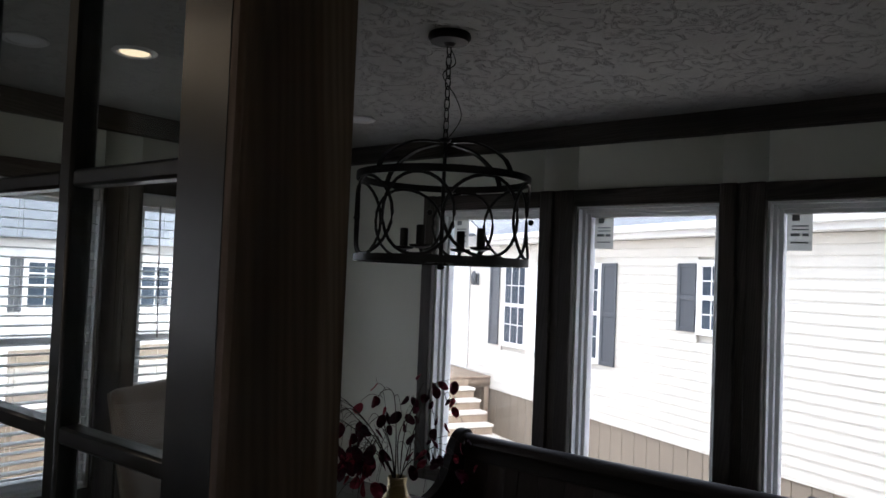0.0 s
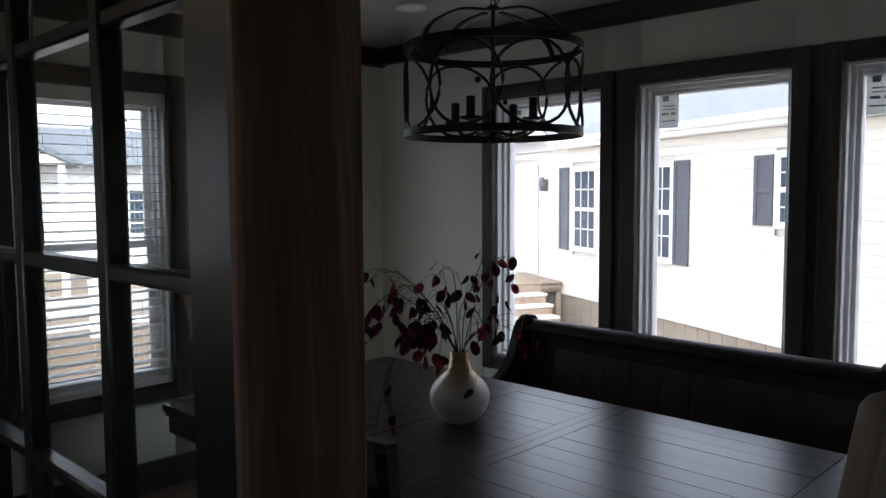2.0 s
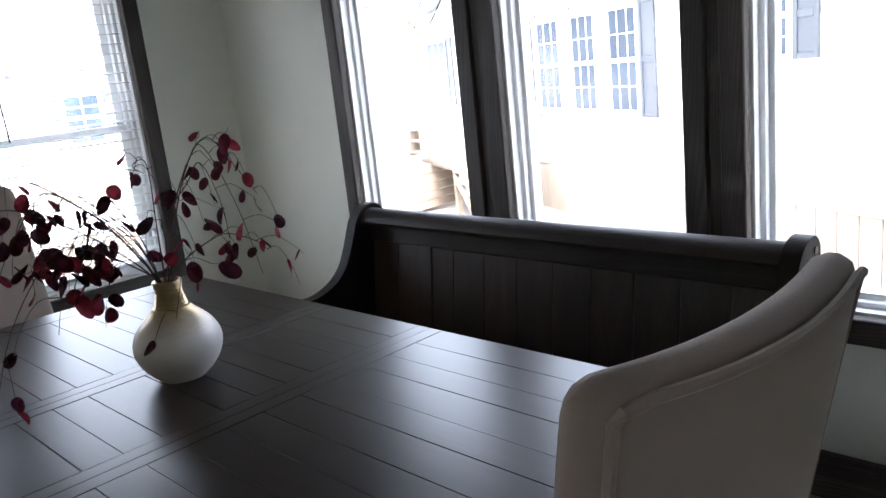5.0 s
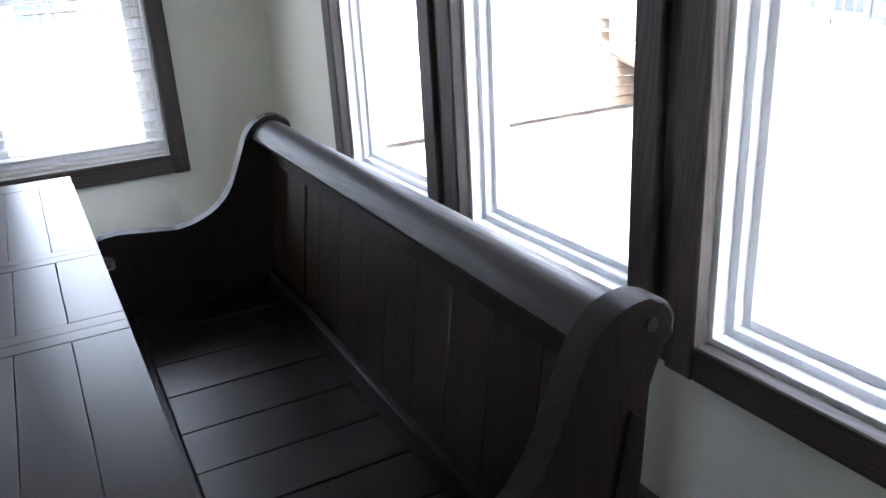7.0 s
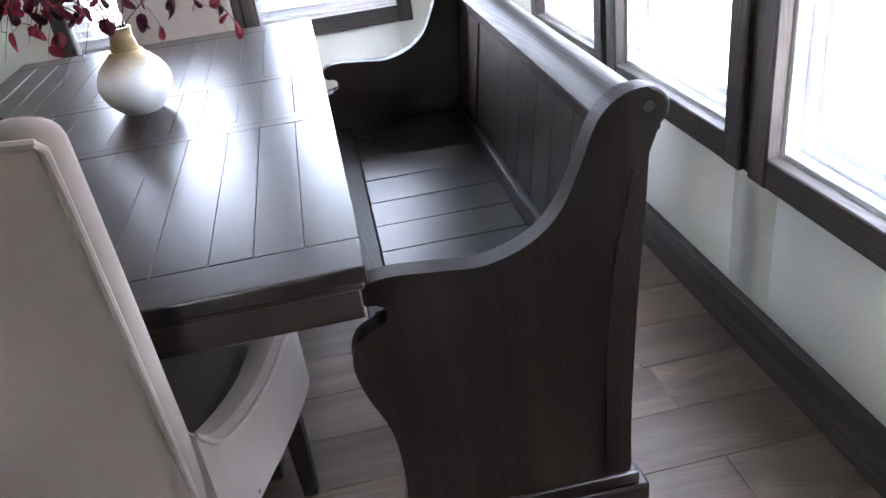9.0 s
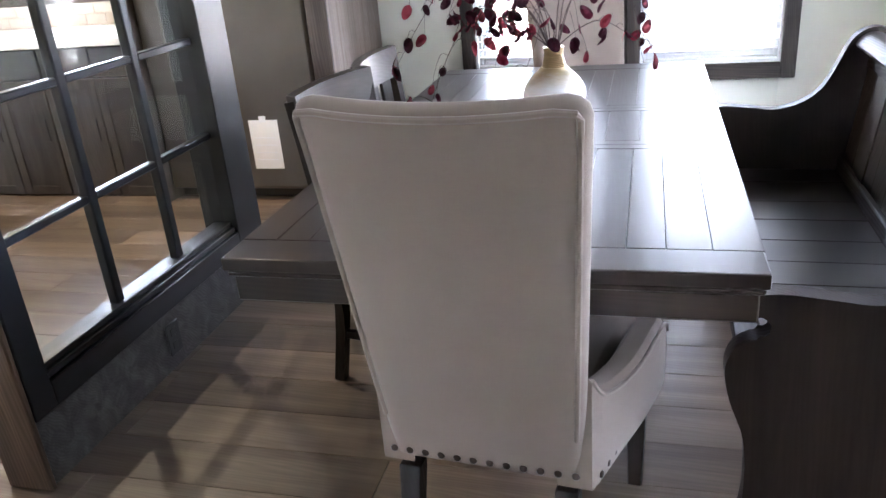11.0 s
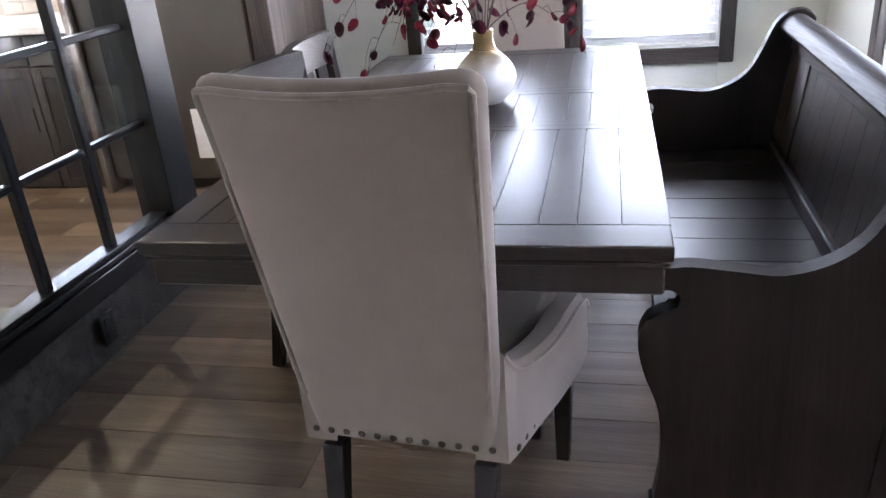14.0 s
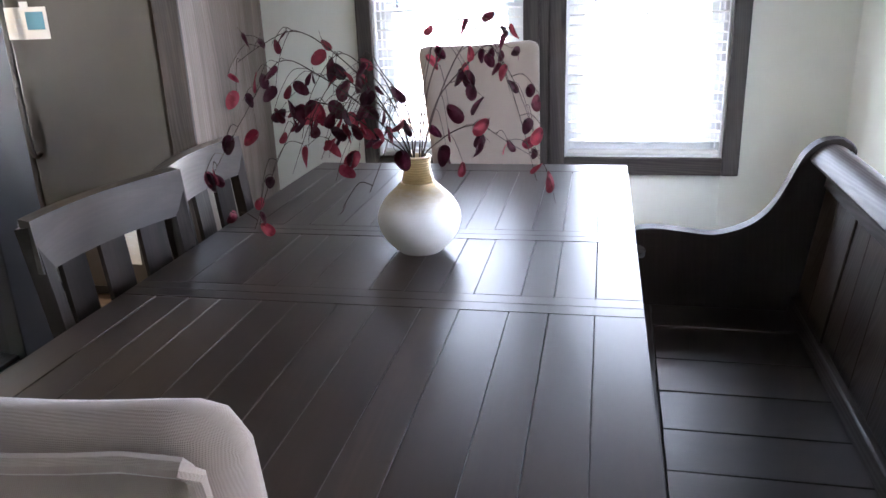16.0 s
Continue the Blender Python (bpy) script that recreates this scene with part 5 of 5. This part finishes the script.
part("gutter", hbox(-9.2, 5.2, 0.24, 0.34, 2.3, 2.39, 0.01), M_WHITE, house)
bm = bmesh.new()
n_r = 16
prev = None
for k in range(n_r + 1):
    d = 0.3 - 0.2 * k
    zz = hz(2.39) + (0.3 - d) * 0.3
    row = [bm.verts.new((u, d, zz)) for u in (-9.3, 17.2)]
    low = [bm.verts.new((u, d, zz - 0.03)) for u in (-9.3, 17.2)]
    if prev:
        step = [bm.verts.new((v.co.x, v.co.y, v.co.z + 0.012)) for v in row]
        bm.faces.new((prev[0], prev[1], step[1], step[0]))
        bm.faces.new((step[0], step[1], row[1], row[0]))
    prev = row
part("roof", bm, M_SHINGLE, house, smooth=False)


def house_window(u0, u1, z0, z1, lites, parent, f0=0.0):
    w = part("window", ring(bmesh.new(), "y", u0 - 0.05, u1 + 0.05, hz(z0 - 0.05), hz(z1 + 0.05), 0.05, f0, f0 + 0.035, bev=0.003), M_WHITE, parent)
    n = max(1, round((u1 - u0) / 0.9))
    for k in range(n):
        a, b = u0 + (u1 - u0) * k / n, u0 + (u1 - u0) * (k + 1) / n
        zm = (z0 + z1) / 2
        for za, zb in ((z0, zm), (zm, z1)):
            part("pane", boxbm(a, b, f0 + 0.002, f0 + 0.008, hz(za), hz(zb)), M_DARKGLASS, w, smooth=False)
            part("sash", ring(bmesh.new(), "y", a, b, hz(za), hz(zb), 0.03, f0 + 0.008, f0 + 0.026), M_WHITE, w, smooth=False)
            for q in range(1, 3):
                x = a + (b - a) * q / 3
                part("muntin", boxbm(x - 0.008, x + 0.008, f0 + 0.008, f0 + 0.016, hz(za) + 0.03, hz(zb) - 0.03), M_WHITE, w, smooth=False)
            zz = hz((za + zb) / 2)
            part("muntin", boxbm(a + 0.03, b - 0.03, f0 + 0.008, f0 + 0.014, zz - 0.008, zz + 0.008), M_WHITE, w, smooth=False)
        if k:
            part("mullion", boxbm(a - 0.03, a + 0.03, f0 + 0.001, f0 + 0.03, hz(z0), hz(z1)), M_WHITE, w, smooth=False)
    return w


def shutter(u0, u1, z0, z1, parent):
    s = part("shutter", boxbm(u0, u1, 0.018, 0.034, hz(z0), hz(z1), bev=0.003), M_SHUTTER, parent, "slate grey panelled shutter")
    part("shutter_frame", ring(bmesh.new(), "y", u0, u1, hz(z0), hz(z1), 0.055, 0.034, 0.048, bev=0.004), M_SHUTTER, s)
    zm = hz((z0 + z1) / 2)
    part("shutter_rail", boxbm(u0 + 0.055, u1 - 0.055, 0.034, 0.048, zm - 0.035, zm + 0.035, bev=0.004), M_SHUTTER, s)


# a triple unit and its shutters, a small high window, a far window
for wa, wb in ((2.07, 2.74), (3.07, 3.73), (4.08, 4.8)):
    house_window(wa, wb, 0.52, 1.86, 3, house)
shutter(1.67, 2.0, 0.47, 1.91, house)
shutter(4.95, 5.28, 0.47, 1.91, house)
house_window(*HWIN[3], 3, house)
shutter(0.15, 0.46, 1.08, 1.91, house)
shutter(-0.82, -0.51, 1.08, 1.91, house)
house_window(*HWIN[4], 3, house)
shutter(8.5, 8.84, 0.47, 1.91, house)
house_window(*HWIN[5], 3, house)
door = part("door", hbox(DOOR[0] + 0.06, DOOR[1] - 0.06, -0.02, 0.01, DOOR[2], 1.96, 0.003), M_WHITE, house, "white front door")
part("door_frame", ring(bmesh.new(), "y", DOOR[0], DOOR[1], hz(DOOR[2] - 0.06), hz(DOOR[3]), 0.06, 0.0, 0.035), M_WHITE, door)
for za, zb in ((0.15, 0.75), (0.95, 1.8)):
    for ua, ub in ((6.27, 6.6), (6.67, 7.0)):
        part("door_panel", hbox(ua, ub, 0.01, 0.02, za, zb, 0.006), M_WHITE, door)
lamp = part("wall_lamp", hbox(5.74, 5.84, 0.016, 0.05, 1.5, 1.72, 0.01), M_SHUTTER, house, "small grey wall lantern")
bm = bmesh.new()
spun(bm, [(0.02, hz(1.5)), (0.05, hz(1.53)), (0.06, hz(1.68)), (0.02, hz(1.76))], 8, (5.79, 0.11))
part("lantern", bm, M_SHUTTER, lamp)
# cross gable over the door
bm = slab(bmesh.new(), [(5.2, hz(2.24)), (9.6, hz(2.24)), (7.4, hz(3.35))], "y", -0.5, 0.02)
part("gable_wall", bm, M_SIDING_WHITE, house, smooth=False)
for a, b in (((5.0, 2.2), (7.4, 3.42)), ((7.4, 3.42), (9.8, 2.2))):
    bm = slab(bmesh.new(), [(a[0], hz(a[1])), (b[0], hz(b[1])), (b[0], hz(b[1] + 0.17)), (a[0], hz(a[1] + 0.17))], "y", 0.02, 0.3)
    part("rake_board", bm, M_WHITE, house, smooth=False)
    bm = slab(bmesh.new(), [(a[0], hz(a[1] + 0.175)), (b[0], hz(b[1] + 0.175)), (b[0], hz(b[1] + 0.21)), (a[0], hz(a[1] + 0.21))], "y", -4.0, 0.33)
    part("gable_roof", bm, M_SHINGLE, house, smooth=False)

# deck with steps before its door
deck = thing("entry_steps", (6.79, 2.77, GZ), "weathered wooden landing with pale steps before the neighbour's door", "steps", turn=HA)
part("landing_frame", boxbm(5.17, 6.73, 0.03, 1.48, hz(-0.3), hz(-0.14)), M_DECK, deck)
for k in range(11):
    part("deck_board", boxbm(5.14, 6.76, 0.03 + k * 0.134, 0.03 + k * 0.134 + 0.128, hz(-0.14), hz(-0.105), bev=0.004), M_DECK, deck)
for k in range(5):
    zt, u = -0.27 - 0.165 * k, 5.16 - 0.23 * k
    part("step", boxbm(u - 0.27, u, 0.46, 1.5, hz(zt - 0.045), hz(zt), bev=0.006), M_CONCRETE, deck)
    part("riser", boxbm(u - 0.02, u, 0.48, 1.48, hz(zt), hz(zt + 0.12)), M_DECK, deck, smooth=False)
for d in (0.5, 1.46):
    part("stringer", slab(bmesh.new(), [(5.16, hz(-0.5)), (5.16, hz(-0.32)), (4.08, 0.1), (4.0, 0.0), (4.3, 0.0)], "y", d - 0.02, d + 0.02), M_DECK, deck, smooth=False)
for u in (5.22, 6.68):
    for d in (0.09, 1.42):
        part("support_post", boxbm(u - 0.045, u + 0.045, d - 0.045, d + 0.045, 0.0, hz(-0.3)), M_DECK, deck, smooth=False)

# an unused set of wooden steps stood on end beside the landing
spare = thing("spare_steps", tuple(house.matrix_world @ Vector((7.15, 1.35, 0.0))), "weathered wooden step unit standing on end beside the landing", "steps", turn=HA + 12)
for x in (-0.25, 0.25):
    part("stringer", boxbm(x - 0.02, x + 0.02, -0.14, 0.14, 0.0, 1.5, bev=0.004), M_DECK, spare)
for k in range(7):
    part("tread", boxbm(-0.229, 0.229, -0.12, 0.1, 0.1 + 0.21 * k, 0.138 + 0.21 * k, bev=0.003), M_DECK, spare)


# ---- homes beyond the blinds ----
def far_home(place, turn, width, label, gable_at):
    h = thing("mobile_home", place, label, "house", "homes across the lot", turn=turn)
    part("wall", boxbm(-width / 2, width / 2, 0.0, 6.0, 0.7, 3.3), M_SIDING_WHITE, h, smooth=False)
    z = 0.7
    while z < 3.25:
        part("siding_board", boxbm(-width / 2, width / 2, -0.018, 0.0, z, z + 0.2), M_SIDING_WHITE, h, smooth=False)
        z += 0.215
    part("skirt", boxbm(-width / 2, width / 2, -0.01, 0.1, 0.0, 0.7), M_SKIRT, h, smooth=False)
    bm = slab(bmesh.new(), [(-0.5, 3.3), (3.0, 4.5), (6.5, 3.3)], "x", -width / 2 - 0.3, width / 2 + 0.3)
    part("roof", bm, M_SHINGLE, h, smooth=False)
    bm = slab(bmesh.new(), [(gable_at - 2.2, 3.3), (gable_at + 2.2, 3.3), (gable_at, 4.25)], "y", -1.0, 0.5)
    part("porch_gable", bm, M_WHITE, h, smooth=False)
    for s in (-1, 1):
        bm = slab(bmesh.new(), [(gable_at, 4.26), (gable_at + s * 2.4, 3.22), (gable_at + s * 2.4, 3.36), (gable_at, 4.4)], "y", -1.15, 0.6)
        part("porch_roof", bm, M_SHINGLE, h, smooth=False)
        part("porch_post", boxbm(gable_at + s * 2.0 - 0.07, gable_at + s * 2.0 + 0.07, -0.95, -0.81, 0.0, 3.3), M_WHITE, h, smooth=False)
    x = -width / 2 + 1.4
    while x < width / 2 - 1.2:
        w = part("window", ring(bmesh.new(), "y", x - 0.5, x + 0.5, 1.45, 2.75, 0.07, -0.06, -0.018), M_WHITE, h, smooth=False)
        part("pane", boxbm(x - 0.43, x + 0.43, -0.035, -0.02, 1.52, 2.68), M_DARKGLASS, w, smooth=False)
        part("muntin", boxbm(x - 0.02, x + 0.02, -0.05, -0.036, 1.52, 2.68), M_WHITE, w, smooth=False)
        for zz in (1.8, 2.1, 2.4):
            part("muntin", boxbm(x - 0.43, x + 0.43, -0.048, -0.036, zz - 0.02, zz + 0.02), M_WHITE, w, smooth=False)
        for s in (-1, 1):
            part("shutter", boxbm(x + s * 0.72 - 0.16, x + s * 0.72 + 0.16, -0.045, -0.018, 1.42, 2.78), M_SHUTTER, h, smooth=False)
        x += 3.1
    return h


far_home((4.0, 20.0, GZ), 0, 22, "white mobile home with a gabled porch across the lot", -1.2)
far_home((-20.0, 24.0, GZ), 6, 20, "white mobile home farther along the lot", 3.0)

# a fence of boards and a white rail between
fence = thing("yard_deck", (0, 0, GZ), "low tan board deck with a white rail outside the blinds", "deck")
for k in range(5):
    part("board", boxbm(-9, 9, 9.0, 9.04, 0.08 + 0.15 * k, 0.22 + 0.15 * k, bev=0.004), M_DECK, fence, smooth=False)
part("floor_boards", boxbm(-9, 9, 9.04, 11.0, 0.78, 0.83), M_DECK, fence, smooth=False)
for k in range(13):
    part("post", boxbm(-9 + 1.5 * k - 0.045, -9 + 1.5 * k + 0.045, 9.05, 9.14, 0.83, 1.75), M_WHITE, fence, smooth=False)
for z in (0.95, 1.66):
    part("rail", boxbm(-9, 9, 9.06, 9.13, z, z + 0.07), M_WHITE, fence, smooth=False)


# ---- trees ----
def tree(x, y, h, seed, label):
    r = random.Random(seed)
    t = thing("tree", (x, y, GZ), label, "tree", "trees behind the homes")
    bm = bmesh.new()
    tube(bm, [(0, 0, 0), (0.1, 0.05, h * 0.3), (0.0, 0.1, h * 0.62), (0.1, 0.0, h * 0.85)], [0.22, 0.17, 0.1, 0.04], 8)
    tips = []
    for k in range(14):
        z = h * r.uniform(0.3, 0.8)
        a = r.uniform(0, 6.28)
        l = h * r.uniform(0.12, 0.3)
        tip = Vector((l * math.cos(a), l * math.sin(a), z + l * 0.55))
        tube(bm, [(0, 0, z), tip * 0.5 + Vector((0, 0, z * 0.5)), tip], [0.07, 0.045, 0.02], 5)
        tips.append(tip)
    part("trunk", bm, M_BARK, t)
    verts, faces = [], []
    for k in range(1500):
        c = r.choice(tips) + Vector((r.gauss(0, 0.085), r.gauss(0, 0.085), r.gauss(0.01, 0.075))) * h
        s = r.uniform(0.1, 0.24)
        q = Euler((r.uniform(0, 3), r.uniform(0, 3), r.uniform(0, 6))).to_matrix()
        i = len(verts)
        verts += [tuple(c + q @ Vector(p)) for p in ((-s, 0, 0), (0, -s * 0.6, 0.03), (s, 0, 0), (0, s * 0.6, 0.03))]
        faces.append((i, i + 1, i + 2, i + 3))
    me = bpy.data.meshes.new("crown")
    me.from_pydata(verts, [], faces)
    me.materials.append(M_LEAFGREEN)
    o = new("crown", me)
    o.parent = t


for k, (x, y, h) in enumerate(((-14, 38, 8), (-7, 42, 9), (-2, 40, 7.5), (5, 44, 9), (12, 41, 8), (20, 40, 9), (17, 27, 9.5), (22, 24, 8), (26, 19, 9))):
    tree(x, y * 1.25, h * 0.72, k + 3, "dull green tree behind the homes")


# ---- floor planks ----
plank_meshes = [mesh_of("plank", boxbm(-0.608, 0.608, -0.0885, 0.0885, -0.006, 0.0, bev=0.0012), M_FLOOR) for _ in range(1)]
extra = bmesh.new()
row = 0
count = 0
y = SY + 0.09
while y < NY:
    x = WX + random.uniform(-0.6, 0.0)
    while x < EX:
        x0, x1 = max(x, WX), min(x + 1.22, EX)
        near = y > -2.6 and x1 > -3.4
        if x1 - x0 > 0.05:
            if near and count < 300:
                s = (x1 - x0 - 0.0015) / 1.216
                piece("plank", plank_meshes[0], floor, ((x0 + x1) / 2, y, 0), scale=(s, 1, 1))
                count += 1
            else:
                box(extra, x0 + 0.001, x1 - 0.001, y - 0.0885, y + 0.0885, -0.006, 0.0)
        x += 1.22
    y += 0.1785
rest = part("far_planks", extra, M_FLOOR, floor, smooth=False)
tagged(rest, kind="stuff")
